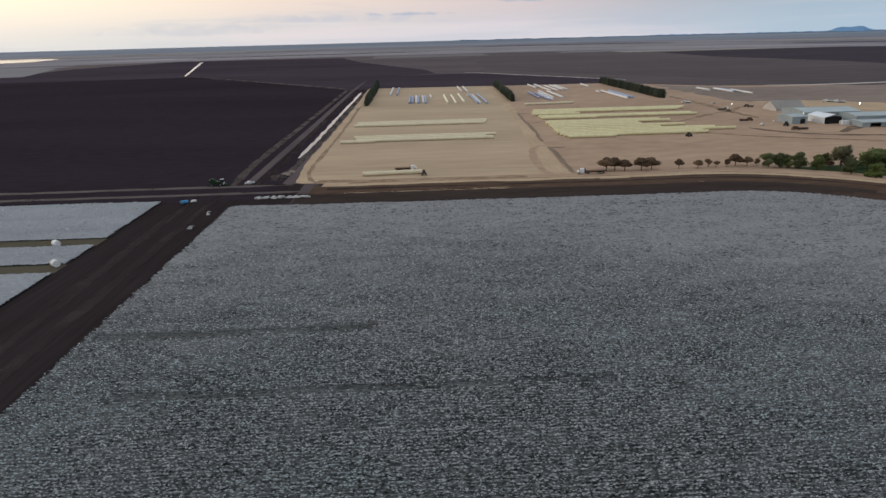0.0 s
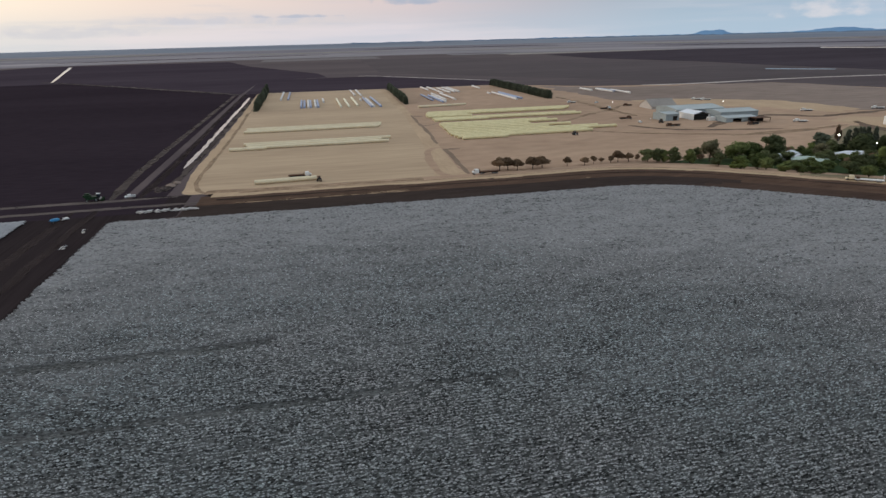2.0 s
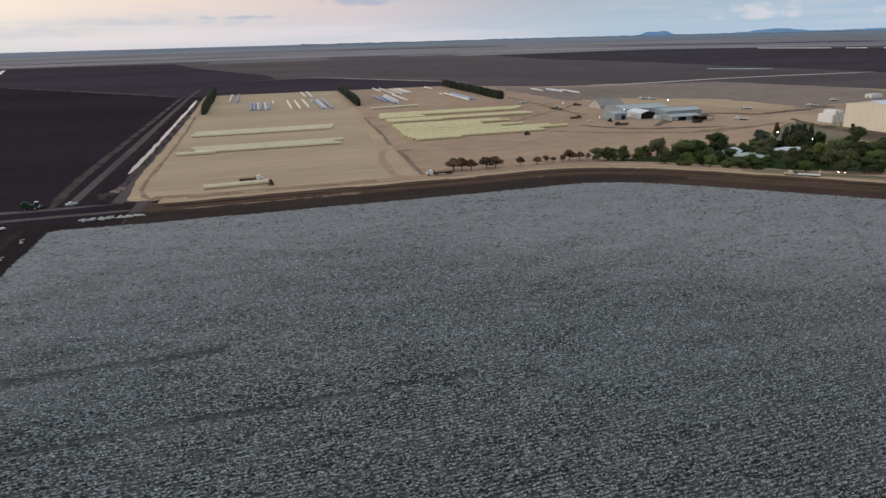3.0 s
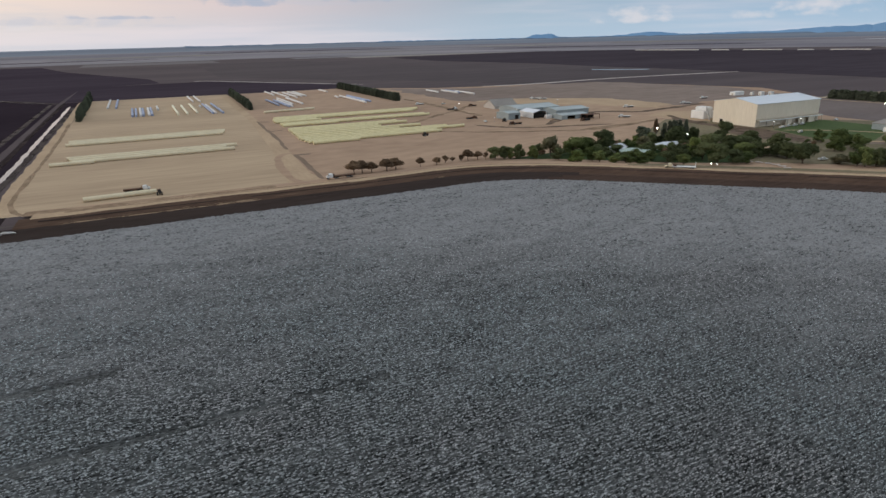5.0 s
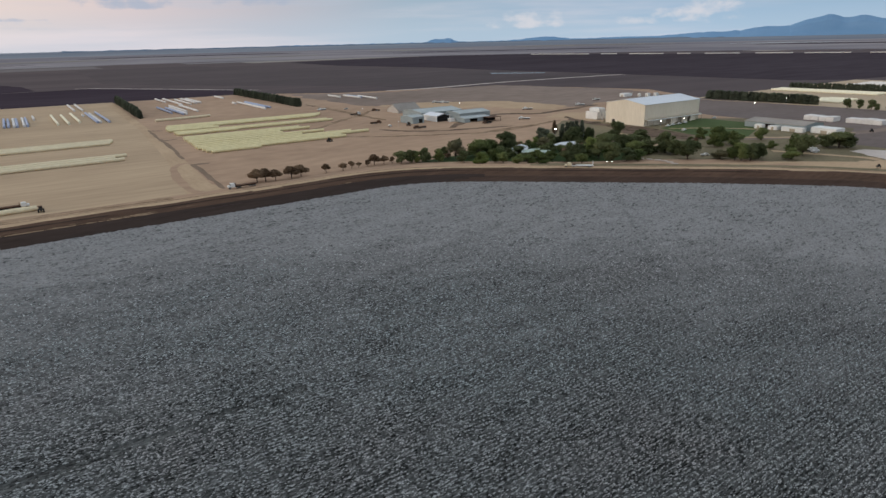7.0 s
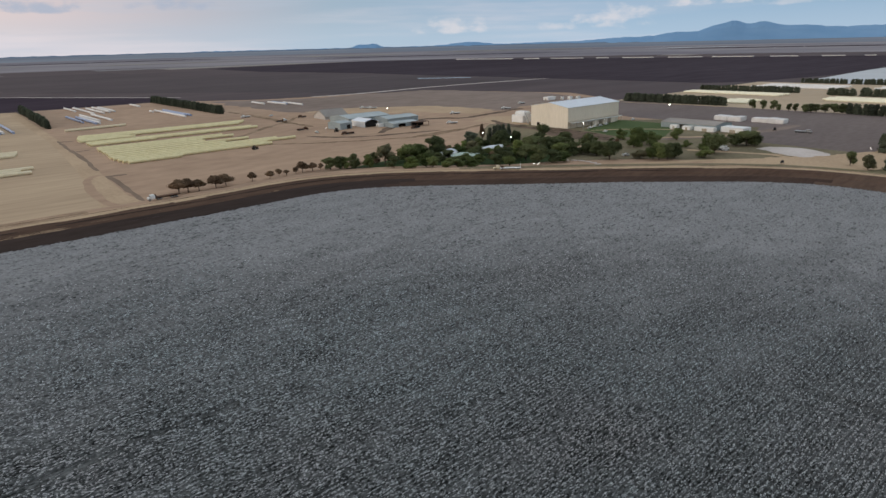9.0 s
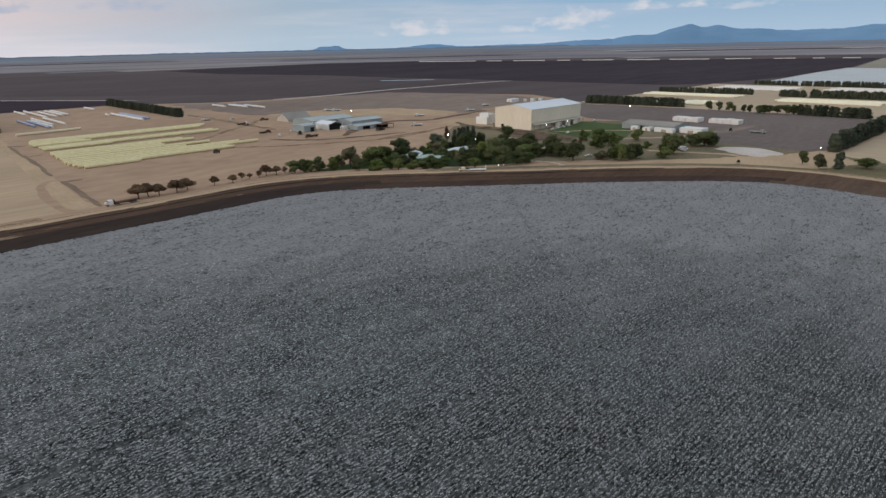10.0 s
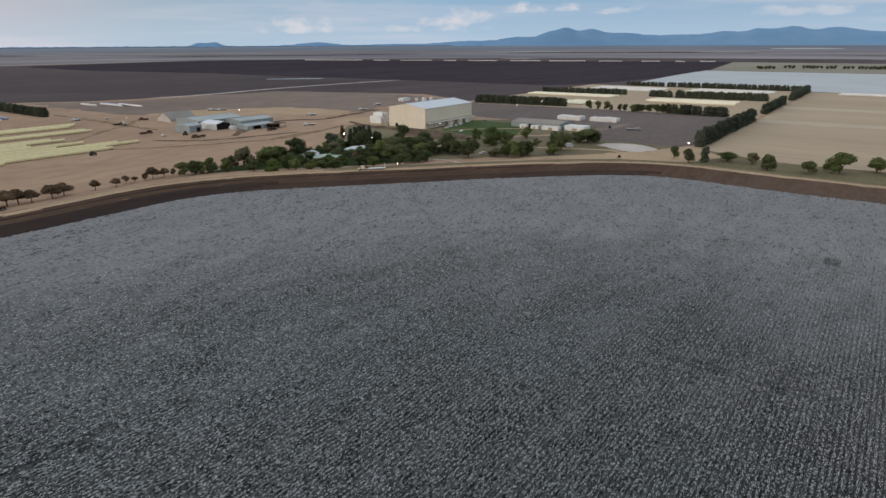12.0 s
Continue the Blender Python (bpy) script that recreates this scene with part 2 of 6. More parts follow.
M = {
    "plain": material("fallow_plain", (0.062, 0.047, 0.051), (0.125, 0.095, 0.094), 0.0016, 0.012, (0.35, 1.6, 1), fine_mix=0.4),
    "black": material("ploughed_black_soil", (0.0258, 0.0188, 0.0239), (0.0425, 0.0313, 0.0387), 0.006, 0.25, (0.3, 1.2, 1), bump=0.05, spec=0.0),
    "purple": material("tilled_dark_soil", (0.0439, 0.033, 0.0424), (0.0744, 0.0579, 0.0694), 0.003, 0.03, (0.3, 1.5, 1), spec=0.0),
    "turnrow": material("dark_earth_road", (0.0205, 0.0155, 0.0160), (0.043, 0.033, 0.034), 0.05, 0.6, (1.6, 0.06, 1), bump=0.06, spec=0.0),
    "drain": material("damp_dark_earth", (0.02415, 0.01606, 0.01369), (0.05023, 0.03391, 0.02823), 0.06, 0.5, (0.2, 1, 1), bump=0.06),
    "east_drain": material("damp_brown_earth", (0.03952, 0.02328, 0.01721), (0.07696, 0.04753, 0.03534), 0.06, 0.5, (0.2, 1, 1), bump=0.06),
    "dry_bank": material("dry_brown_bank", (0.0736, 0.0473, 0.03486), (0.1518, 0.09976, 0.07387), 0.04, 0.45, (0.25, 1, 1), bump=0.06),
    "bank": material("brown_earth_bank", (0.05359, 0.03158, 0.02186), (0.1146, 0.06914, 0.04777), 0.04, 0.45, (0.25, 1, 1), bump=0.06),
    "dirt": material("pale_dirt_road", (0.35, 0.2443, 0.1594), (0.52, 0.3792, 0.2515), 0.03, 0.5, bump=0.03),
    "stubble": material("dry_stubble", (0.348, 0.248, 0.166), (0.520, 0.386, 0.260), 0.012, 0.22, (0.12, 1, 1), bump=0.03),
    "east_stubble": material("pale_dry_stubble", (0.385, 0.292, 0.204), (0.505, 0.392, 0.278), 0.012, 0.22, (1, 0.12, 1), bump=0.03),
    "pale_stubble": material("bleached_stubble", (0.44, 0.355, 0.265), (0.56, 0.455, 0.345), 0.012, 0.22, (1, 0.12, 1), bump=0.03),
    "rut": material("brown_wheel_rut", (0.255, 0.170, 0.110), (0.385, 0.272, 0.182), 0.05, 0.5, bump=0.03),
    "yard": material("trodden_tan_earth", (0.2917, 0.194, 0.133), (0.4712, 0.3231, 0.2242), 0.012, 0.12, (0.5, 1, 1), bump=0.03),
    "dusty": material("grey_brown_dusty_earth", (0.170, 0.127, 0.106), (0.290, 0.222, 0.185), 0.008, 0.08, (0.5, 1.3, 1), bump=0.03),
    "churned": material("churned_brown_earth", (0.100, 0.068, 0.050), (0.205, 0.145, 0.108), 0.03, 0.3, bump=0.05),
    "ditch": material("brown_ditch_earth", (0.165, 0.115, 0.084), (0.265, 0.190, 0.140), 0.05, 0.4, bump=0.05),
    "pale": material("pale_gravel_pad", (0.44, 0.37, 0.33), (0.64, 0.57, 0.53), 0.05, 0.6, bump=0.03),
    "grey_plot": material("grey_brown_tilled_plot", (0.1313, 0.1025, 0.095), (0.2, 0.16, 0.1475), 0.02, 0.3, (0.3, 1, 1), bump=0.05),
    "lawn": material("green_lawn", (0.050, 0.075, 0.028), (0.095, 0.125, 0.050), 0.03, 0.5, bump=0.03),
    "scrub": material("dry_grass", (0.117, 0.1014, 0.0624), (0.247, 0.2015, 0.13), 0.03, 0.4, bump=0.05),
    # grass green taken darker than the lawn, with the trees' shade in it
    "garden": material("grass_with_tree_shade", (0.025, 0.045, 0.016), (0.055, 0.080, 0.030), 0.05, 0.5, bump=0.05),
    "lint": lint_material(),
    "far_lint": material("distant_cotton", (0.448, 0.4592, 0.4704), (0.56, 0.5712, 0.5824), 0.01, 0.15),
    "row_soil": material("row_soil", (0.050, 0.048, 0.046), (0.120, 0.115, 0.110), 0.05, 1.0),
    "stalks": material("picked_stalks", (0.050, 0.042, 0.030), (0.105, 0.088, 0.060), 0.05, 0.9, (0.2, 1, 1), bump=0.06),
    "cream_wrap": material("cream_plastic_wrap", (0.6592, 0.5692, 0.3116), (0.8446, 0.7474, 0.465), 0.3, 2.0, rough=0.45, vary=0.14),
    "pale_wrap": material("dusty_pale_wrap", (0.6696, 0.5724, 0.394), (0.8208, 0.7128, 0.508), 0.3, 2.0, rough=0.5, vary=0.14),
    "straw_wrap": material("straw_white_wrap", (0.72, 0.675, 0.52), (0.88, 0.835, 0.66), 0.3, 2.0, rough=0.5, vary=0.14),
    "white_wrap": material("white_plastic_wrap", (0.60, 0.57, 0.55), (0.78, 0.75, 0.72), 0.3, 2.0, rough=0.45, vary=0.14),
    "blue_wrap": material("blue_plastic_wrap", (0.2784, 0.3221, 0.4476), (0.3977, 0.4414, 0.5743), 0.3, 2.0, rough=0.45, vary=0.14),
    "cream_steel": material("cream_painted_steel", (0.66, 0.58, 0.465), (0.79, 0.705, 0.58), 0.05, 0.8, (1, 1, 0.2), rough=0.5),
    "tan_steel": material("tan_painted_steel", (0.34, 0.29, 0.22), (0.42, 0.36, 0.28), 0.05, 0.8, (1, 1, 0.2), rough=0.5),
    "white_roof": material("white_metal_roof", (0.58, 0.60, 0.64), (0.72, 0.74, 0.78), 0.05, 0.6, (0.2, 1, 1), rough=0.35),
    "grey_roof": material("weathered_zinc_roof", (0.31, 0.345, 0.35), (0.45, 0.485, 0.49), 0.06, 0.7, rough=0.5),
    "old_paint": material("worn_pale_paint", (0.40, 0.36, 0.33), (0.55, 0.51, 0.47), 0.2, 1.2, rough=0.7),
    "dust_roof": material("dusty_old_roof", (0.24, 0.215, 0.195), (0.35, 0.315, 0.285), 0.06, 0.7, rough=0.6),
    "blue_grey": material("blue_grey_steel_wall", (0.235, 0.275, 0.285), (0.35, 0.39, 0.395), 0.06, 0.7, rough=0.5),
    "white": material("white_paint", (0.66, 0.65, 0.63), (0.80, 0.79, 0.77), 0.3, 2.0, rough=0.5),
    # near-black paint, also used where an opening's shade is put into colour
    "dark": material("dark_paint_and_shade", (0.015, 0.014, 0.014), (0.030, 0.028, 0.026), 0.3, 2.0),
    "rubber": material("black_rubber", (0.015, 0.015, 0.015), (0.035, 0.033, 0.031), 1.0, 6.0),
    "glass": material("tinted_glass", (0.02, 0.025, 0.03), (0.04, 0.045, 0.05), 1.0, 4.0, rough=0.05, spec=0.6),
    "green_paint": material("green_machine_paint", (0.0146, 0.0336, 0.0173), (0.0291, 0.056, 0.0288), 0.5, 3.0, rough=0.4),
    "blue_paint": material("bright_blue_tarp", (0.05, 0.22, 0.42), (0.10, 0.34, 0.58), 0.5, 3.0, rough=0.4),
    "rust": material("rusty_steel", (0.07, 0.040, 0.028), (0.15, 0.085, 0.055), 0.5, 3.0, rough=0.7),
    "steel": material("galvanised_steel", (0.30, 0.31, 0.32), (0.45, 0.46, 0.47), 0.5, 3.0, rough=0.4, metal=0.6),
    "bark": material("grey_brown_bark", (0.055, 0.042, 0.034), (0.12, 0.095, 0.075), 0.8, 5.0, (1, 1, 0.2), bump=0.05),
    "leaf": material("green_leaves", (0.0831, 0.1076, 0.0389), (0.1854, 0.2154, 0.0825), 0.4, 2.0, vary=0.5, rough=0.7),
    "leaf_dark": material("dark_conifer_needles", (0.05735, 0.06665, 0.0496), (0.1302, 0.1457, 0.1023), 0.4, 2.0, vary=0.4, rough=0.8),
    "leaf_deep": material("deep_green_leaves", (0.0761, 0.0909, 0.0435), (0.1673, 0.1848, 0.0872), 0.4, 2.0, vary=0.5, rough=0.75),
    "leaf_dry": material("dull_autumn_leaves", (0.139, 0.0935, 0.061), (0.2624, 0.1791, 0.1144), 0.4, 2.0, vary=0.4, rough=0.8),
    "leaf_dull": material("dull_olive_leaves", (0.1085, 0.1054, 0.062), (0.2247, 0.2046, 0.1209), 0.4, 2.0, vary=0.4, rough=0.8),
    "leaf_bright": material("fresh_green_leaves", (0.1085, 0.1395, 0.0434), (0.2325, 0.2712, 0.093), 0.4, 2.0, vary=0.4, rough=0.7),
    # the blue of the hills is distance haze put into their colour
    "hill": material("haze_tinted_hills", (0.1461, 0.2812, 0.4654), (0.2039, 0.3426, 0.5253), 0.0006, 0.006, (1, 1, 3)),
    # tree line on the horizon, haze mixed into its blue-grey
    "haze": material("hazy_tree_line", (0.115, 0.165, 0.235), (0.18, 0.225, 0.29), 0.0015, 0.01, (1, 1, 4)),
    # farmland bands, their mauve-grey cast is haze put into the colour
    "bands": material("hazed_farm_bands", (0.120, 0.110, 0.140), (0.355, 0.315, 0.322), 0.0011, 0.004, (0.5, 0.5, 240), mid=(0.225, 0.203, 0.216), fine_mix=0.35),
    "dark_rut": material("packed_dark_rut", (0.030, 0.0225, 0.0225), (0.064, 0.049, 0.047), 0.05, 0.5, (1, 0.08, 1), bump=0.03, spec=0.0),
    "pale_track": material("grey_brown_dry_track", (0.080, 0.064, 0.059), (0.150, 0.122, 0.112), 0.03, 0.5, (0.2, 1, 1), bump=0.03),
    "track": material("brown_grey_track", (0.050, 0.038, 0.036), (0.100, 0.078, 0.070), 0.03, 0.5, (1, 0.2, 1), bump=0.03),
    # horizon land and the paler tree line, both coloured as if seen through haze
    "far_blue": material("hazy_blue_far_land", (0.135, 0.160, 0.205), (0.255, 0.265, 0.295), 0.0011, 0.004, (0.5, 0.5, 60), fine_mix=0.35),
    "pale_haze": material("pale_hazed_tree_line", (0.27, 0.285, 0.33), (0.35, 0.36, 0.40), 0.0015, 0.01, (1, 1, 4)),
    "verge": material("olive_dry_grass", (0.110, 0.098, 0.056), (0.235, 0.190, 0.112), 0.03, 0.4, bump=0.05),
    "pasture": material("far_pasture", (0.235, 0.215, 0.165), (0.33, 0.295, 0.235), 0.004, 0.03),
    "lamp": glow("floodlight_glow", (1.0, 0.90, 0.78), 14.0),
    "water": water_material(),
}


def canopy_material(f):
    """Dry stems and open bolls, shade between them put into the dark tone; f from 0, dark and near, to 1, pale and far.
    """
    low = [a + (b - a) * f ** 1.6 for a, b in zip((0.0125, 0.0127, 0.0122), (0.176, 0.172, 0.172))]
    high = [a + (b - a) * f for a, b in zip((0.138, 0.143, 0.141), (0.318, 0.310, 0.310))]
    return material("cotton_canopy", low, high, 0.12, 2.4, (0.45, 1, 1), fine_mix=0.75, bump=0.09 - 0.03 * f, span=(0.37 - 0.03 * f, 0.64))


DRYING = [material("drying_bank", between((0.05359, 0.03158, 0.02186), (0.0736, 0.0473, 0.03486), f), between((0.1146, 0.06914, 0.04777), (0.1518, 0.09976, 0.07387), f), 0.04, 0.45, (0.25, 1, 1), bump=0.06) for f in (0.2, 0.4, 0.6, 0.8)]


def leafy(m):
    """Thin leaves let part of the light through."""
    n, l = m.node_tree.nodes, m.node_tree.links
    bsdf, out = n["Principled BSDF"], n["Material Output"]
    thin, mix = n.new("ShaderNodeBsdfTranslucent"), n.new("ShaderNodeMixShader")
    l.new(bsdf.inputs["Base Color"].links[0].from_socket, thin.inputs["Color"])
    mix.inputs[0].default_value = 0.42
    l.new(bsdf.outputs[0], mix.inputs[1])
    l.new(thin.outputs[0], mix.inputs[2])
    l.new(mix.outputs[0], out.inputs["Surface"])


for leaf_kind in ("leaf", "leaf_dark", "leaf_deep", "leaf_dry", "leaf_dull", "leaf_bright"):
    leafy(M[leaf_kind])

# six tones of one crop, dark for near ground to pale for far
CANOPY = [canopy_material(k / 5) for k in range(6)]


def worn(m, size, cover, least):
    """Lets the ground beneath show through in patches, so that a track has no clean edge."""
    n, l = m.node_tree.nodes, m.node_tree.links
    tc, nz, rng = n.new("ShaderNodeTexCoord"), n.new("ShaderNodeTexNoise"), n.new("ShaderNodeMapRange")
    nz.inputs["Scale"].default_value, nz.inputs["Detail"].default_value = size, 5
    l.new(tc.outputs["Object"], nz.inputs["Vector"])
    l.new(nz.outputs[0], rng.inputs[0])
    rng.inputs[1].default_value, rng.inputs[2].default_value = cover - 0.12, cover + 0.12
    rng.inputs[3].default_value, rng.inputs[4].default_value = least, 0.9
    l.new(rng.outputs[0], n["Principled BSDF"].inputs["Alpha"])


worn(M["rut"], 0.10, 0.46, 0.4)
worn(M["churned"], 0.08, 0.40, 0.35)
worn(M["pale_track"], 0.05, 0.40, 0.6)
worn(M["track"], 0.05, 0.42, 0.6)
worn(M["dark_rut"], 0.05, 0.45, 0.55)

# ---------------------------------------------------------------- mesh helpers


def mesh_of(name, verts, faces, mat, smooth=False):
    me = bpy.data.meshes.new(name)
    me.from_pydata([tuple(v) for v in verts], [], faces)
    for m in mat if isinstance(mat, (list, tuple)) else [mat]:
        me.materials.append(m)
    if smooth:
        me.polygons.foreach_set("use_smooth", [True] * len(me.polygons))
    me.update()
    return me


def bm_mesh(name, bm, mat):
    me = bpy.data.meshes.new(name)
    bm.normal_update()
    bm.to_mesh(me)
    bm.free()
    me.materials.append(mat)
    return me


def part(name, data, parent, m=None, label=""):
    ob = new(name, data)
    ob.parent = parent
    if m is not None:
        ob.matrix_basis = m
    return tagged(ob, label)


def thing(name, m, label, category, group="", kind=""):
    ob = new(name)
    ob.matrix_basis = m
    return tagged(ob, label, category, group, kind)


def box(bm, x0, y0, z0, x1, y1, z1, bevel=0.0):
    r = bmesh.ops.create_cube(bm, size=1)
    bmesh.ops.transform(bm, verts=r["verts"], matrix=Matrix.Translation(((x0 + x1) / 2, (y0 + y1) / 2, (z0 + z1) / 2)) @ Matrix.Diagonal((x1 - x0, y1 - y0, z1 - z0, 1)))
    if bevel:
        edges = list({e for v in r["verts"] for e in v.link_edges})
        bmesh.ops.bevel(bm, geom=edges, offset=bevel, segments=2, affect="EDGES")


def rod(bm, a, b, r0, r1=None, sides=8):
    a, b = Vector(a), Vector(b)
    d = b - a
    m = Matrix.Translation((a + b) / 2) @ d.to_track_quat("Z", "Y").to_matrix().to_4x4()
    bmesh.ops.create_cone(bm, cap_ends=True, segments=sides, radius1=r0, radius2=r0 if r1 is None else r1, depth=d.length, matrix=m)


def box_mesh(name, mat, *dims, bevel=0.0):
    bm = bmesh.new()
    box(bm, *dims, bevel=bevel)
    return bm_mesh(name, bm, mat)


def sheet(name, pts, z, mat, label, category, cells=0):
    """A flat piece of ground with its edge let down into the sheet beneath."""
    n = len(pts)
    verts = [(x, y, z) for x, y in pts] + [(x, y, -0.3) for x, y in pts]
    faces = [tuple(range(n))] + [(i, i + n, (i + 1) % n + n, (i + 1) % n) for i in range(n)]
    ob = new(name, mesh_of(name, verts, faces, mat))
    return tagged(ob, label, category, kind="structure")


def rect(x0, y0, x1, y1):
    return [(x0, y0), (x1, y0), (x1, y1), (x0, y1)]


def smooth_line(pts, times=2):
    for _ in range(times):
        out = [pts[0]]
        for (ax, ay), (bx, by) in zip(pts, pts[1:]):
            out += [(ax * 0.75 + bx * 0.25, ay * 0.75 + by * 0.25), (ax * 0.25 + bx * 0.75, ay * 0.25 + by * 0.75)]
        pts = out + [pts[-1]]
    return pts


def divided(pts, step):
    out = []
    for (ax, ay), (bx, by) in zip(pts, pts[1:]):
        k = max(1, int(math.hypot(bx - ax, by - ay) / step))
        out += [(ax + (bx - ax) * i / k, ay + (by - ay) * i / k) for i in range(k)]
    return out + [pts[-1]]


def ragged(pts, size):
    """An outline with wandering edges, size metres in and out."""
    out = divided(list(pts) + [pts[0]], size * 1.2)[:-1]
    return [(x + size * 1.5 * noise.noise((x * 0.35 / size, y * 0.35 / size, 3.0)), y + size * 1.5 * noise.noise((x * 0.35 / size, y * 0.35 / size, 8.0))) for x, y in out]


def ribbon(name, line, width, z, mat, label, category, wobble=0.25, step=5.0):
    """A track along a line, with uneven edges."""
    pts = np.array(divided(smooth_line(line), step))
    d = np.gradient(pts, axis=0)
    d /= np.linalg.norm(d, axis=1)[:, None] + 1e-9
    out = np.stack([-d[:, 1], d[:, 0]], 1)
    verts, faces = [], []
    seed = sum(map(ord, name)) * 0.37 + line[0][0]
    for i, (p, o) in enumerate(zip(pts, out)):
        ends = min(1.0, 0.35 + 0.25 * min(i, len(pts) - 1 - i))
        for side in (-1, 1):
            w = width * 0.5 * ends * (1 + wobble * (2 * noise.noise((p[0] * 0.06, p[1] * 0.06, seed + side * 9)) + noise.noise((p[0] * 0.3, p[1] * 0.3, seed - side * 5))))
            verts.append((p[0] + o[0] * w * side, p[1] + o[1] * w * side, z))
    for i in range(len(pts) - 1):
        faces.append((2 * i, 2 * i + 1, 2 * i + 3, 2 * i + 2))
    return tagged(new(name, mesh_of(name, verts, faces, mat)), label, category, kind="structure")


# ---------------------------------------------------------------- the ground
def build_ground():
    rings, segs = [0, 60, 150, 350, 700, 1200, 2000, 3000, 4000, 4850], 72
    verts, faces = [(0, 0, 0)], []
    for r in rings[1:]:
        verts += [(r * math.cos(a * math.tau / segs), r * math.sin(a * math.tau / segs), 0) for a in range(segs)]
    for a in range(segs):
        faces.append((0, 1 + a, 1 + (a + 1) % segs))
        for k in range(len(rings) - 2):
            p, q = 1 + k * segs, 1 + (k + 1) * segs
            faces.append((p + a, q + a, q + (a + 1) % segs, p + (a + 1) % segs))
    tagged(new("ground", mesh_of("ground", verts, faces, M["plain"])), "flat grey-brown fallow plain reaching the horizon", "ground", kind="structure")


build_ground()
EAST_DARK = material("grey_black_tilled_soil", (0.047, 0.038, 0.0455), (0.079, 0.065, 0.0755), 0.003, 0.03, (0.3, 1.5, 1), spec=0.0)
FAR_DARK = material("brown_tilled_soil", (0.057, 0.044, 0.047), (0.105, 0.082, 0.083), 0.003, 0.03, (0.3, 1.5, 1))
sheet("black_field", [(-1250, 319), (-92, 319), (-96, 945), (-250, 1150), (-487, 1440), (-1020, 1400), (-1250, 760)], 0.05, M["black"], "freshly ploughed near-black soil beside the yards", "field")
sheet("tilled_field", [(905, 2376), (870, 1850), (925, 1590), (955, 1400), (950, 1190), (970, 965), (980, 700), (985, 500), (1040, 450), (1263, 411), (1711, 413), (2469, 510), (2349, 915), (2145, 1540), (2014, 2188), (1880, 2440), (1460, 2495), (1120, 2420)], 0.10, EAST_DARK, "wide dark purple-brown tilled field", "field")
sheet("west_tilled_field", [(-1150, 2200), (-1020, 1400), (-487, 1440), (-250, 1150), (-96, 960), (-88, 1290), (40, 1330), (25, 1500), (-177, 2122), (-300, 2700), (-1000, 2800)], 0.10, M["purple"], "dark tilled field beyond the black soil", "field")
sheet("mid_tilled_field", [(160, 1432), (365, 1126), (486, 960), (520, 835), (718, 850), (955, 826), (952, 1190), (915, 1260), (715, 1560), (630, 1800), (560, 2390), (200, 2450)], 0.10, FAR_DARK, "dull brown tilled field behind the yards", "field")
sheet("far_pasture", [(1712, 405), (2440, 500), (2500, -500), (1712, -500)], 0.10, M["pasture"], "dull green-tan pasture with scattered trees", "pasture")
sheet("back_field", [(-90, 966), (275, 955), (330, 1010), (127, 1310), (-90, 1300)], 0.06, M["purple"], "dark tilled soil behind the yards", "field")
sheet("west_paddock", [(-62, 318), (64, 318), (78, 440), (91, 600), (106, 955), (-62, 965)], 0.05, M["stubble"], "dry tan stubble paddock with faint furrows", "paddock")
sheet("east_yard", [(80, 318), (212, 318), (250, 290), (300, 330), (400, 400), (640, 400), (720, 560), (640, 780), (434, 815), (290, 945), (118, 950), (100, 600), (90, 440)], 0.05, M["yard"], "trodden tan earth yard round the sheds", "yard")
sheet("farm_road", [(62, 313), (84, 313), (80, 340), (87, 440), (97, 600), (113, 952), (103, 952), (90, 605), (77, 440), (66, 340)], 0.08, M["dirt"], "pale dirt farm road between the paddocks", "road")
ribbon("west_road", [(-61.5, 319), (-63, 332), (-66, 380), (-64.5, 500), (-66, 760), (-69, 960)], 7.0, 0.10, M["dirt"], "pale dirt road along the water channel", "road", 0.15)
ribbon("west_rut", [(-50, 316), (-57, 323), (-61, 336), (-63, 352), (-62.5, 387), (-61.5, 459), (-61.5, 587), (-64, 698)], 2.6, 0.11, M["rut"], "brown rut beside the pale road", "track", 0.4)
ribbon("channel_track", [(-84, 318), (-83.5, 376), (-84.5, 464), (-87, 650), (-89, 962)], 4.4, 0.07, M["dark_rut"], "brown-grey earth track along the water channel", "track", 0.12)
ribbon("service_track", [(-97, 318), (-101, 379), (-101, 600), (-103, 962)], 5.0, 0.07, M["track"], "brown-grey earth track beside the black field", "track", 0.12)
sheet("channel_verge", [(-87.5, 317), (-72, 317), (-70, 500), (-70, 962), (-87.5, 962)], 0.04, M["black"], "black earth verge of the water channel", "verge")
ribbon("channel_bank", [(-74, 328), (-72.5, 420), (-71.5, 620), (-73, 900)], 4.0, 0.09, M["track"], "grey earth bank beside the water", "bank", 0.4)
sheet("headland", [(-1400, 291), (-120, 288), (-70, 287), (-70, 319), (-1400, 319)], 0.04, M["black"], "dark headland beyond the cotton", "headland")
ribbon("headland_track", [(-1400, 317), (-500, 317), (-66, 316)], 4.6, 0.08, M["pale_track"], "brown-grey wheel track along the headland", "track")
ribbon("headland_track", [(-1400, 301), (-500, 301), (-50, 300)], 4.0, 0.09, M["pale_track"], "brown-grey wheel track along the headland", "track")
ribbon("turnrow_track", [(-104, -100), (-104, 140), (-107, 210), (-108, 300)], 4.0, 0.06, M["dark_rut"], "brown-grey wheel track on the dark road", "track", 0.25)
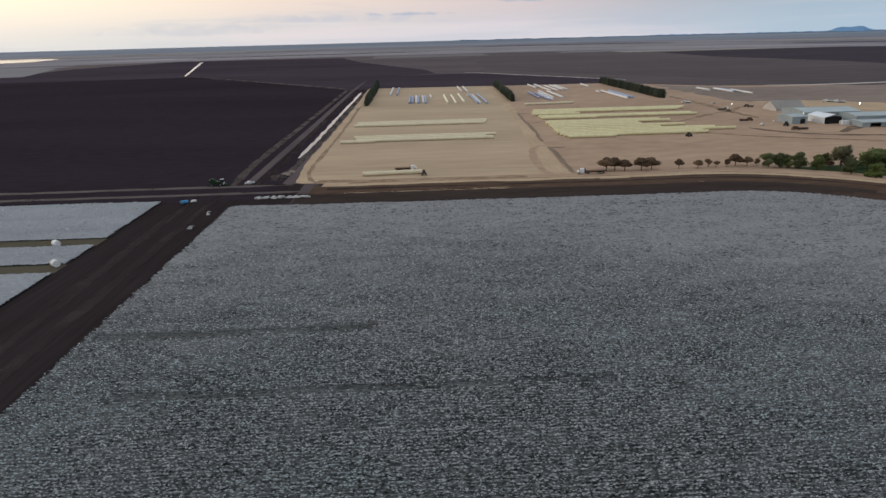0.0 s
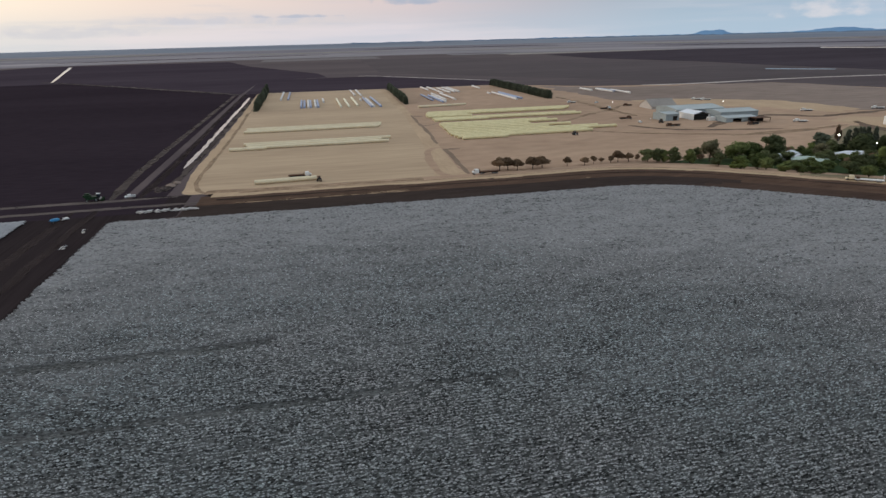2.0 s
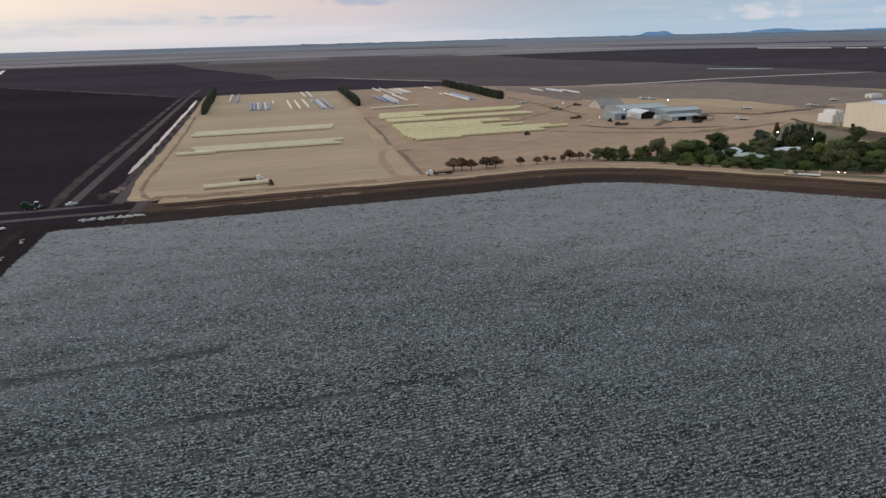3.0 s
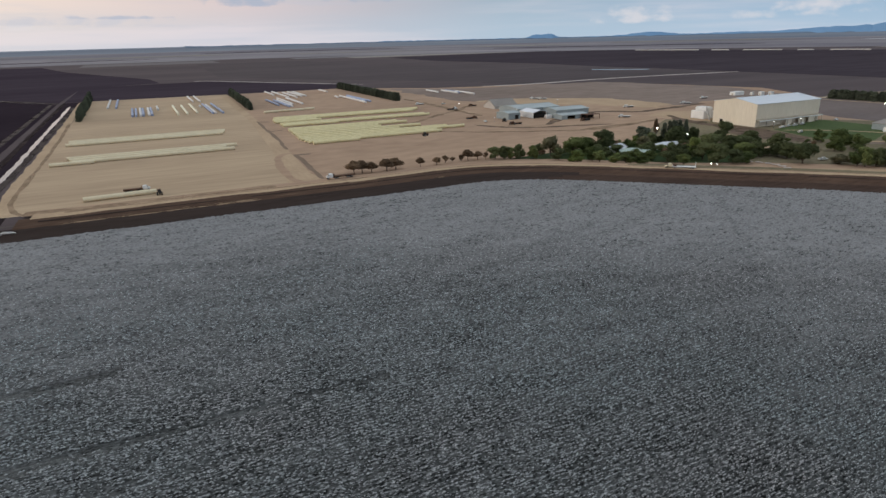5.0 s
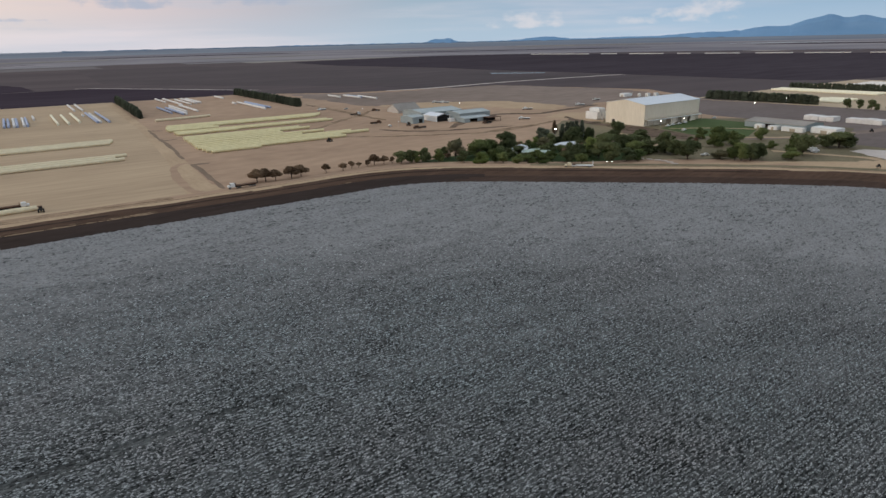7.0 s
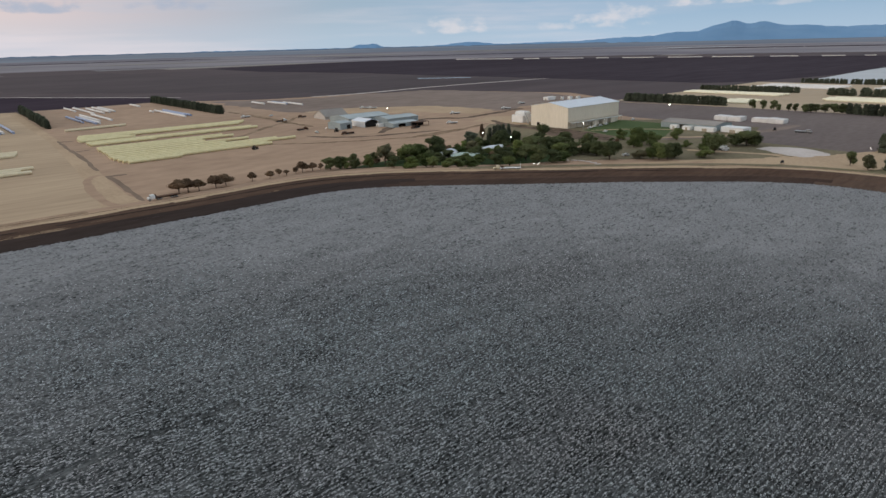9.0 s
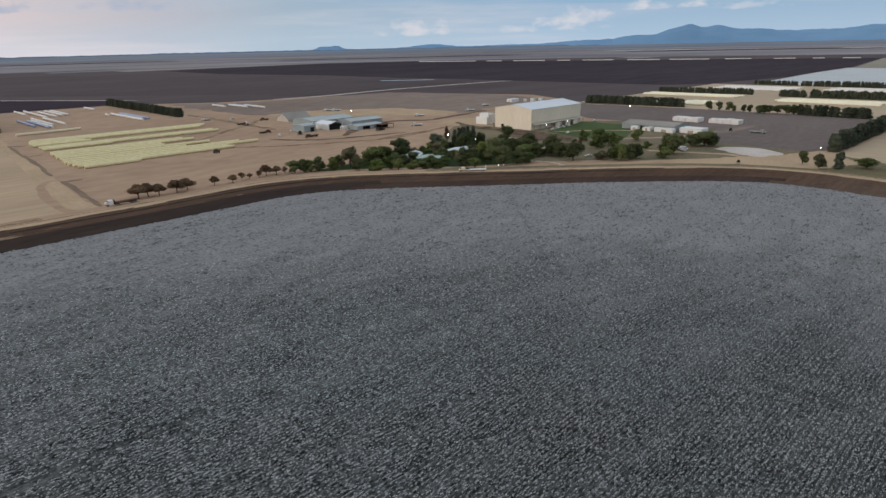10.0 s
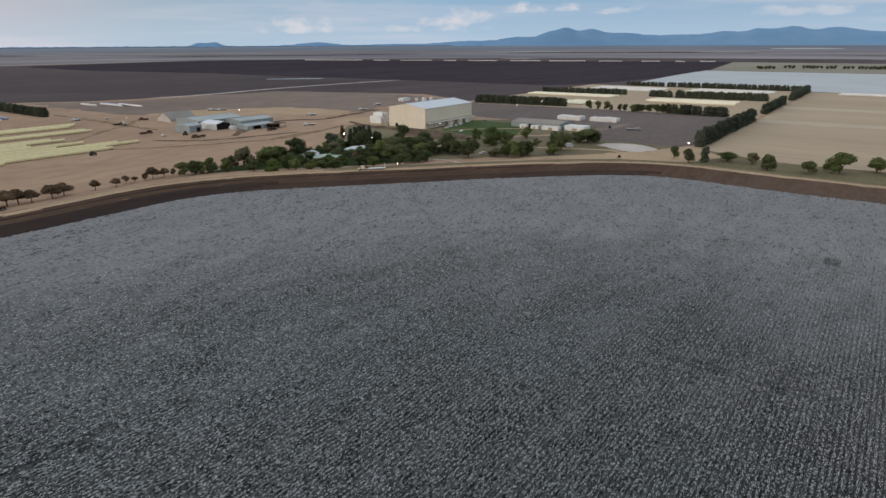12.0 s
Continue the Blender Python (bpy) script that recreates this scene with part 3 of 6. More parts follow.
ribbon("turnrow_track", [(-96, -100), (-96, 140), (-97, 220), (-98, 300)], 4.0, 0.06, M["dark_rut"], "brown-grey wheel track on the dark road", "track", 0.25)
sheet("dusty_flat", ragged([(331, 655), (428, 546), (447, 520), (473, 480), (500, 472), (590, 490), (662, 440), (700, 600), (640, 785), (434, 812), (330, 890), (330, 760)], 9), 0.07, M["dusty"], "grey-brown dusty ground behind the sheds", "yard")
sheet("dust_pad", ragged([(472, 586), (486, 563), (492, 488), (461, 465), (435, 503), (428, 532), (350, 600), (345, 640), (400, 640)], 6), 0.10, M["dirt"], "pale dusty apron behind the sheds", "apron")
sheet("dust_pad", ragged([(407, 430), (440, 444), (462, 428), (442, 386), (417, 366), (408, 392)], 4), 0.10, M["dirt"], "pale dusty apron beside the big shed", "apron")
sheet("worked_earth", ragged([(424, 420), (408, 363), (416, 326), (412, 296), (404, 271), (392, 262), (374, 288), (380, 312), (398, 352), (402, 396)], 4), 0.12, M["churned"], "dark brown worked earth beside the big shed", "track")
ribbon("yard_track", [(300, 430), (333, 456), (386, 479), (405, 468), (418, 451), (459, 460), (520, 470)], 9, 0.11, M["churned"], "dark brown wheel track across the yard", "track", 0.5)
ribbon("yard_track", [(290, 388), (330, 394), (366, 396), (402, 404)], 6, 0.12, M["rut"], "brown wheel track across the yard", "track", 0.5)
ribbon("yard_track", [(291, 720), (291, 625), (285, 554), (286, 515)], 7, 0.09, M["rut"], "darker brown wheel track across the yard", "track", 0.5)
ribbon("yard_track", [(208, 502), (240, 530), (265, 554), (290, 570), (316, 600)], 5, 0.09, M["rut"], "darker brown wheel track across the yard", "track", 0.5)
ribbon("yard_track", [(250, 463), (265, 433), (287, 419), (315, 413), (345, 404)], 6, 0.09, M["churned"], "dark brown wheel track across the yard", "track", 0.5)
ribbon("yard_track", [(180, 480), (212, 441), (245, 417), (286, 398), (313, 385), (366, 393)], 5, 0.10, M["rut"], "darker brown wheel track across the yard", "track", 0.5)
ribbon("lawn_path", [(421, 306), (446, 290), (462, 268), (470, 250)], 2.6, 0.13, M["dirt"], "narrow pale path across the lawn", "path", 0.3)
ribbon("garden_track", [(375, 318), (363, 285), (360, 268), (340, 262)], 7, 0.12, M["dirt"], "pale dirt track behind the garden", "track", 0.4)
ribbon("hedge_track", [(641, 430), (644, 387), (651, 342), (655, 305)], 4, 0.12, M["dirt"], "pale track along the windbreak", "track", 0.3)
ribbon("plot_road", [(412, 243), (441, 221), (465, 206), (497, 202), (550, 197)], 8, 0.12, M["dusty"], "pale dirt road past the grey shed", "track", 0.4)
ribbon("yard_lane", [(383, 202), (396, 179), (399, 163), (400, 144), (391, 134), (387, 118)], 4, 0.13, M["dirt"], "pale lane past the gravel pad", "track", 0.4)
ribbon("shed_lane", [(416, 249), (428, 238), (440, 227), (462, 212), (500, 206)], 5, 0.13, M["dirt"], "pale lane in front of the grey shed", "track", 0.4)
ribbon("yard_lane", [(386, 205), (388, 190), (396, 172), (406, 150)], 4, 0.12, M["dirt"], "pale lane beside the gravel pad", "track", 0.4)
ribbon("bank_lane", [(303, 213), (344, 184), (360, 174), (368, 168)], 7, 0.12, M["dirt"], "pale lane along the foot of the bank", "track", 0.4)
ribbon("wheel_track", [(72, 316), (67.5, 330), (67.5, 350), (69, 372), (73, 398), (79, 410), (86, 412)], 4.2, 0.11, M["yard"], "brown curved wheel track on the dirt road", "track", 0.3)
ribbon("road_ditch", [(82, 321), (84, 357), (86, 389), (86, 406)], 3.0, 0.10, M["ditch"], "shallow dark ditch along the dirt road", "ditch", 0.4)
ribbon("road_ditch", [(86, 428), (90, 480), (92, 527), (94, 579), (96, 604)], 2.6, 0.10, M["ditch"], "shallow dark ditch along the dirt road", "ditch", 0.6)
ribbon("ditch_spur", [(85, 403), (90, 403.5), (96, 402)], 4.0, 0.11, M["ditch"], "short dark spur of the roadside ditch", "ditch", 0.4, 2)
ribbon("ditch_spur", [(91, 525), (97, 527), (104, 528)], 5.0, 0.11, M["ditch"], "short dark spur of the roadside ditch", "ditch", 0.4, 2)
ribbon("ditch_spur", [(95, 597), (99, 594), (105, 590)], 6.0, 0.11, M["ditch"], "short dark spur of the roadside ditch", "ditch", 0.4, 2)
sheet("junction", ragged([(349, 168), (360, 176), (405, 142), (440, 122), (470, 112), (440, 104), (415, 88), (383, 100), (372, 140)], 3), 0.11, M["dirt"], "pale dirt where the farm roads meet", "road")
ribbon("water_channel", [(-76.5, 392), (-76, 470), (-76.5, 620), (-78, 895)], 3.2, 0.12, M["water"], "narrow channel of still water", "channel", 0.35)
sheet("turnrow", [(-122, -150), (-86, -150), (-86, 272), (-60, 277), (-60, 318), (-122, 318)], 0.03, M["turnrow"], "dark rutted earth road between two cotton fields", "road")
sheet("homestead_ground", [(205, 316), (250, 285), (345, 200), (372, 140), (440, 108), (560, 108), (560, 215), (520, 300), (490, 335), (400, 400), (300, 330)], 0.06, M["scrub"], "dry grass round the homestead", "grass")
# ground under the garden trees, their shade put into the dark green
sheet("garden_ground", [(195, 318), (222, 300), (272, 254), (300, 238), (318, 246), (326, 290), (316, 330), (260, 324)], 0.09, M["garden"], "green grass, its colour darkened for shade beneath garden trees", "grass")
sheet("lawn", [(420, 312), (495, 328), (497, 272), (421, 242), (406, 271)], 0.10, M["lawn"], "watered green lawn beside the big shed", "lawn")
sheet("grey_plot", [(440, 112), (655, 112), (655, 480), (560, 480), (520, 330), (520, 215), (445, 190)], 0.07, M["grey_plot"], "grey-brown tilled plot behind the sheds", "field")
sheet("module_ground", rect(655, 112, 1048, 442), 0.06, M["east_stubble"], "dry tan ground with rows of wrapped modules", "paddock")
sheet("paddock_verge", [(372, -420), (418, -420), (416, 60), (440, 106), (383, 104), (378, 60)], 0.05, M["verge"], "olive-brown grass verge below the paddock trees", "verge")
sheet("pale_strip", ragged(rect(622, -500, 654, 104), 5), 0.09, M["pale_stubble"], "paler bare strip across the paddock", "strip")
sheet("pale_strip", ragged(rect(770, -500, 800, 104), 5), 0.09, M["pale_stubble"], "paler bare strip across the paddock", "strip")
sheet("east_paddock", [(420, -500), (1046, -500), (1046, 106), (440, 106), (416, 60)], 0.06, M["east_stubble"], "bare tan stubble paddock", "paddock")
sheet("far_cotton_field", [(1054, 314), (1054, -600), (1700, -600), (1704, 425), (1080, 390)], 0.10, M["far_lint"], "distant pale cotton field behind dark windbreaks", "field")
ribbon("field_bank", [(1050, 104), (1050, -250), (1050, -590)], 6, 0.14, M["grey_plot"], "low dark bank between paddock and cotton", "bank", 0.2, 20)
ribbon("field_bank", [(1706, 420), (1706, 0), (1706, -590)], 16, 0.14, M["grey_plot"], "low dark bank between cotton and pasture", "bank", 0.2, 30)
sheet("gravel_pad", ragged([(418, 174), (430, 170), (438, 150), (425, 131), (405, 138), (404, 148), (411, 160)], 2.5), 0.12, M["pale"], "pale gravel pad beside the field road", "pad")

EDGE = [(-1400, 292), (-125, 286), (-86, 272.5), (20, 270.3), (75, 269.3), (120, 269.5), (150, 270.5), (172, 263), (195, 246), (224, 219), (247, 198), (273, 175.5), (300, 147.5), (318, 128), (331, 104), (332, 80), (329, 55), (328, 30), (328, 0), (318, -120), (296, -420)]


RIM = divided(smooth_line(EDGE), 4.0)
RIM = [p for p in RIM if p[0] > -84]


def strip(name, profile, mat, label, category, wobble=0.5, start=-84, low=-500, high=900, end=900):
    """Earthwork along the field's rim: (offset outwards, height) pairs; mat: one, or (least y, material) pairs from north to south."""
    pts = np.array([p for p in RIM if start < p[0] < end and low < p[1] < high])
    d = np.gradient(pts, axis=0)
    d /= np.linalg.norm(d, axis=1)[:, None]
    out = np.stack([-d[:, 1], d[:, 0]], 1)
    verts, faces, k = [], [], len(profile)
    for i, (p, o) in enumerate(zip(pts, out)):
        for j, (off, z) in enumerate(profile):
            w = wobble * noise.noise((p[0] * 0.05, p[1] * 0.05, j * 3.7)) * 2
            hz = z + (0.12 * noise.noise((p[0] * 0.21, p[1] * 0.21, off)) if 0 < j < k - 1 else 0)
            verts.append((p[0] + o[0] * (off + w), p[1] + o[1] * (off + w), hz))
    for i in range(len(pts) - 1):
        for j in range(k - 1):
            faces.append((i * k + j, i * k + j + 1, (i + 1) * k + j + 1, (i + 1) * k + j))
    if not isinstance(mat, list):
        return tagged(new(name, mesh_of(name, verts, faces, mat)), label, category, kind="structure")
    me = mesh_of(name, verts, faces, [m for _, m in mat])
    for f in me.polygons:
        f.material_index = next(n for n, (least, _) in enumerate(mat) if verts[f.vertices[0]][1] > least)
    return tagged(new(name, me), label, category, kind="structure")


strip("field_edge", [(-0.6, 0.05), (0.2, 0.10), (0.9, 0.30), (1.7, 0.30), (2.5, 0.05)], M["track"], "thin raised brown-grey lip at the cotton's edge", "lip", 0.3)
DRY_END = [*zip((98, 86, 74, 62), DRYING), (-900, M["dry_bank"])]
strip("drain", [(2.2, 0.04), (5, 0.08), (10, 0.08), (13, 0.28), (15.5, 0.45)], [(262, M["drain"]), (110, M["east_drain"]), *DRY_END], "dark damp earth drain along the cotton", "drain", start=-60)
strip("drain_side", [(15.2, 0.42), (17, 0.46), (20.5, 0.50)], [(262, M["drain"]), (110, M["bank"]), *DRY_END], "brown side of the drain", "drain", start=-60)
strip("bank_slope", [(20.0, 0.47), (22, 0.85), (25, 1.0), (27, 1.35), (30, 1.40), (32.5, 1.58)], [(110, M["bank"]), *DRY_END], "brown earth slope of the channel bank", "bank", start=-57)
strip("bank_road", [(31.5, 1.50), (33, 1.66), (36, 1.58), (39, 1.54)], M["dirt"], "pale dirt road on top of the channel bank", "road", 0.8, -54)
strip("bank_foot", [(38.5, 1.50), (43, 1.45), (46, 1.20), (53, 0.02)], [(264, M["yard"]), (121, M["scrub"]), (-900, M["verge"])], "worn earth and dry grass at the foot of the bank", "bank", 0.8, -58)
strip("bank_lip", [(20.2, 0.50), (20.8, 0.70), (22.0, 0.74), (22.8, 0.90)], M["rut"], "thin pale worn lip between drain and slope", "lip", 0.5, -40, low=269.9)
strip("bank_rut", [(26.0, 1.22), (26.6, 1.34), (27.2, 1.42)], M["drain"], "dark wheel rut along the bank slope", "track", 0.35, -50, low=150)
strip("worn_foot", [(38.8, 1.53), (41.5, 1.53), (43.5, 1.46), (46, 1.24), (49, 0.75)], M["rut"], "browner worn earth below the bank road", "bank", 0.8, -57, end=58)
strip("road_rut", [(36.3, 1.66), (37.2, 1.65), (38.0, 1.63)], M["rut"], "worn brown wheel rut on the bank road", "track", 0.6, -40)


def farm_base():
    """Dry ground under all the yards, from the bank outwards."""
    pts = np.array([p for p in RIM if p[0] > -66])
    d = np.gradient(pts, axis=0)
    d /= np.linalg.norm(d, axis=1)[:, None]
    pts = pts + np.stack([-d[:, 1], d[:, 0]], 1) * 46
    line = [tuple(p) for p in pts[::5]] + [tuple(pts[-1])]
    sheet("farm_ground", line + [(1046, -480), (1046, 438), (660, 438), (560, 800), (100, 940), (-62, 940)], 0.03, M["yard"], "dry tan farm ground", "ground")


farm_base()

# far fields on the district's square grid
rnd = random.Random(5)
# far soils and crops in greyed colours that carry the distance haze
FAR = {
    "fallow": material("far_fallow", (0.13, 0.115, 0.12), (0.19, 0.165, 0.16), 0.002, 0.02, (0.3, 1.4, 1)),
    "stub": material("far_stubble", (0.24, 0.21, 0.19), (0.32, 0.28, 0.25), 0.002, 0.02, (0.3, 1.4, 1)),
    "haze": material("far_hazed_crop", (0.155, 0.148, 0.158), (0.225, 0.208, 0.212), 0.002, 0.02, (0.3, 1.4, 1)),
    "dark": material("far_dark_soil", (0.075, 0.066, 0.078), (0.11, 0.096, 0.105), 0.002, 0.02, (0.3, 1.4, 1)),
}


def build_far_fields():
    taken = []
    for _ in range(700):
        w, h = rnd.uniform(350, 1300), rnd.uniform(120, 520)
        x, y = rnd.uniform(-4200, 4400), rnd.uniform(-900, 4400)
        r0 = min(math.hypot(max(x, 0) if x > 0 else min(x + w, 0), y), math.hypot(x, y))
        if r0 < 1500 or math.hypot(max(abs(x), abs(x + w)), y + h) > 4700:
            continue
        if x < 2350 and x + w > -1150 and y < 2450 and y + h > -650:
            continue
        if x < -80 and y < 1350 and x + w > -1300 and y + h > 300:
            continue
        if any(x < b[2] + 15 and b[0] < x + w + 15 and y < b[3] + 15 and b[1] < y + h + 15 for b in taken):
            continue
        taken.append((x, y, x + w, y + h))
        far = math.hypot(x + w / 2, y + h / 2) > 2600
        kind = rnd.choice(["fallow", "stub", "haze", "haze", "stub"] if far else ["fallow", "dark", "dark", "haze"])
        sheet("far_field", rect(x, y, x + w, y + h), 0.25, FAR[kind], "distant flat field, greyed in colour for evening haze", "field")
        if len(taken) > 60:
            break


build_far_fields()
ribbon("far_track", [(100, 1330), (130, 1318), (230, 1160), (334, 1004)], 7, 0.3, M["pale"], "pale track across dark tilled land", "track", 0.2, 20)
ribbon("field_road", [(-94, 950), (-250, 1154), (-487, 1445), (-560, 1530)], 12, 0.3, M["track"], "brown-grey road along the black field", "road", 0.3, 20)
ribbon("far_road", [(462, 829), (528, 814), (718, 838), (976, 813)], 11, 0.3, M["pale"], "pale dirt road behind the sheds", "road", 0.2, 20)
sheet("far_ditch_water", [(848, 1061), (926, 980), (936, 992), (858, 1077)], 0.3, M["water"], "thin bright strip of still water", "water")
sheet("west_ditch_water", [(-540, 1518), (-535, 1518), (-846, 2611), (-858, 2611)], 0.3, M["water"], "bright straight irrigation ditch", "water")
sheet("west_pale_field", [(-2100, 1600), (-1010, 1690), (-1250, 2300), (-2300, 2400)], 0.3, FAR["haze"], "dull grey field beside a reservoir", "field")


def ridge_line(name, az0, az1, dist, height, mat, label, steps=160):
    """A line of far hills: height is a function of azimuth in degrees."""
    verts, faces = [], []
    for i in range(steps + 1):
        a = az0 + (az1 - az0) * i / steps
        s, c, h = math.sin(radians(a)), math.cos(radians(a)), height(a)
        for r, z in ((dist - 60, 30), (dist - 20, h * 0.8), (dist, h), (dist + 20, -2)):
            verts.append((s * r, c * r, z))
    for i in range(steps):
        for j in range(3):
            faces.append((4 * i + j, 4 * i + j + 1, 4 * i + j + 5, 4 * i + j + 4))
    return tagged(new(name, mesh_of(name, verts, faces, mat)), label, "hills", kind="structure")


def bump_at(a, centre, width, height):
    return height * math.exp(-(((a - centre) / width) ** 2))


def treeline(a):
    return 52 + 4 * noise.noise((a * 0.7, 1.0, 0)) + 4 * noise.noise((a * 3.1, 2.0, 0))


def mesa(a, centre, width, height):
    return height * math.exp(-(((a - centre) / width) ** 6))


def hills(a):
    h = 54 + mesa(a, 34.3, 1.15, 21) + bump_at(a, 34.9, 0.5, 6) + bump_at(a, 43.2, 1.9, 22) + bump_at(a, 50, 3.2, 8)
    h += bump_at(a, 56.5, 3.0, 27) + bump_at(a, 61, 2.2, 50) + bump_at(a, 63.6, 1.2, 62) + bump_at(a, 64.9, 0.8, 41) + bump_at(a, 66.5, 2.2, 88) + bump_at(a, 67.1, 0.7, 12) + bump_at(a, 70, 2.2, 63)
    h += bump_at(a, 74, 2.6, 57) + bump_at(a, 78, 2.2, 76) + bump_at(a, 80, 0.9, 54) + bump_at(a, 81.1, 0.9, 36) + bump_at(a, 82.3, 1.2, 76) + bump_at(a, 85, 2.4, 83) + bump_at(a, 90, 4, 66)
    return h + 2 * noise.noise((a * 0.9, 5.0, 0)) + 4 * noise.noise((a * 2.1, 7.0, 0)) + 4 * noise.noise((a * 5.5, 3.0, 0)) + 1.6 * noise.noise((a * 13.0, 9.0, 0))


def far_plain(name, rings, mat, label):
    """The plain runs on, rising gently to the horizon."""
    verts, faces, steps = [], [], 180
    for i in range(steps):
        a = i * math.tau / steps
        verts += [(math.sin(a) * r, math.cos(a) * r, z) for r, z in rings]
    k = len(rings)
    for i in range(steps):
        for j in range(k - 1):
            p, q = i * k + j, ((i + 1) % steps) * k + j
            faces.append((p, p + 1, q + 1, q))
    tagged(new(name, mesh_of(name, verts, faces, mat)), label, "backdrop", kind="structure")


far_plain("distant_plain", ((3000, 0.3), (3700, 8), (4450, 22)), M["bands"], "distant farmland in pale and dark bands, tinted for haze")
far_plain("horizon_plain", ((4450, 22), (4700, 40), (4860, 50), (4890, -3)), M["far_blue"], "land at the horizon, tinted blue-grey for haze")


def reservoir():
    """A sheet of water lying on the rising far plain."""
    pts = [(-2180, 2960), (-1888, 3016), (-1814, 3151), (-1850, 3460), (-2018, 3509), (-2144, 3431), (-2440, 3300)]
    verts = []
    for x, y in pts:
        verts.append((x, y, float(np.interp(math.hypot(x, y), [3000, 3700, 4450, 4700], [0.3, 8, 22, 40])) + 0.9))
    tagged(new("west_reservoir", mesh_of("west_reservoir", verts, [tuple(range(len(pts)))], M["water"])), "distant reservoir reflecting the evening sky", "reservoir", kind="structure")


reservoir()
STRIP_LINES = ((58.2, 65.4, 3970, 70, "far_lint"), (66.5, 71.9, 3810, 60, "far_lint"), (75.2, 80.2, 3870, 70, "far_lint"), (81, 86, 4470, 60, "far_lint"), (28, 37, 3900, 70, "pasture"), (12, 24, 3450, 60, "pasture"), (-6, 8, 3650, 70, "pasture"), (40, 54, 4150, 80, "pasture"), (86, 96, 3500, 60, "pasture"), (60, 80, 3800, 90, "purple"), (30, 52, 3560, 70, "purple"), (-20, 2, 3300, 60, "purple"), (5, 22, 3950, 70, "purple"), (-32, -8, 4050, 80, "pasture"))


def far_strip(a0, a1, r, width, mat, label):
    """A thin strip of pale land or water on the rising far plain."""
    verts, n = [], 10
    for i in range(n + 1):
        a = radians(a0 + (a1 - a0) * i / n)
        for q in (r, r + width * min(1.0, 0.3 + 0.35 * min(i, n - i))):
            verts.append((math.sin(a) * q, math.cos(a) * q, float(np.interp(q, [3000, 3700, 4450, 4700, 4860], [0.3, 8, 22, 40, 50])) + 1.2))
    tagged(new("far_strip", mesh_of("far_strip", verts, [(2 * i, 2 * i + 1, 2 * i + 3, 2 * i + 2) for i in range(n)], mat)), label, "field", kind="structure")


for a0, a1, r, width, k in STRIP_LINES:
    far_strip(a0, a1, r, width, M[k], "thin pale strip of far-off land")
# one tree line in two haze tints, paler towards the sunset side
ridge_line("distant_treeline", 4, 200, 4790, treeline, M["haze"], "line of trees on the horizon, tinted blue-grey for haze", 300)
ridge_line("distant_treeline", -140, 4, 4790, lambda a: treeline(a) - 3, M["pale_haze"], "line of trees on the horizon, tinted pale grey for haze", 220)
# hills carry their haze in the material's blue
ridge_line("distant_hills", 20, 130, 4820, hills, M["hill"], "mountains beyond the plain, tinted blue for haze", 320)

# ---------------------------------------------------------------- cotton


def inside(px, py, poly):
    res = np.zeros(px.shape, bool)
    n = len(poly)
    for i in range(n):
        (x0, y0), (x1, y1) = poly[i], poly[(i + 1) % n]
        if y0 == y1:
            continue
        hit = ((y0 > py) != (y1 > py)) & (px < (x1 - x0) * (py - y0) / (y1 - y0) + x0)
        res ^= hit
    return res


def smooth_noise(shape, cell, rng):
    """Bilinear value noise on a grid, cell samples a knot."""
    gh, gw = shape[0] // cell[0] + 3, shape[1] // cell[1] + 3
    g = rng.random((gh, gw))
    yy, xx = np.arange(shape[0]) / cell[0], np.arange(shape[1]) / cell[1]
    y0, x0 = yy.astype(int), xx.astype(int)
    fy, fx = (yy - y0)[:, None], (xx - x0)[None, :]
    return (g[y0][:, x0] * (1 - fy) * (1 - fx) + g[y0 + 1][:, x0] * fy * (1 - fx) + g[y0][:, x0 + 1] * (1 - fy) * fx + g[y0 + 1][:, x0 + 1] * fy * fx)


def poly_mesh(name, co, faces, mats, index=None):
    """A mesh from arrays; all faces have the same number of corners."""
    me = bpy.data.meshes.new(name)
    k = faces.shape[1]
    me.vertices.add(len(co))
    me.vertices.foreach_set("co", co.astype(np.float32).ravel())
    me.loops.add(faces.size)
    me.loops.foreach_set("vertex_index", faces.astype(np.int32).ravel())
    me.polygons.add(len(faces))
    me.polygons.foreach_set("loop_start", np.arange(0, faces.size, k, dtype=np.int32))
    for m in mats:
        me.materials.append(m)
    if index is not None:
        me.polygons.foreach_set("material_index", index.astype(np.int32))
    me.update()
    me.validate()
    return me


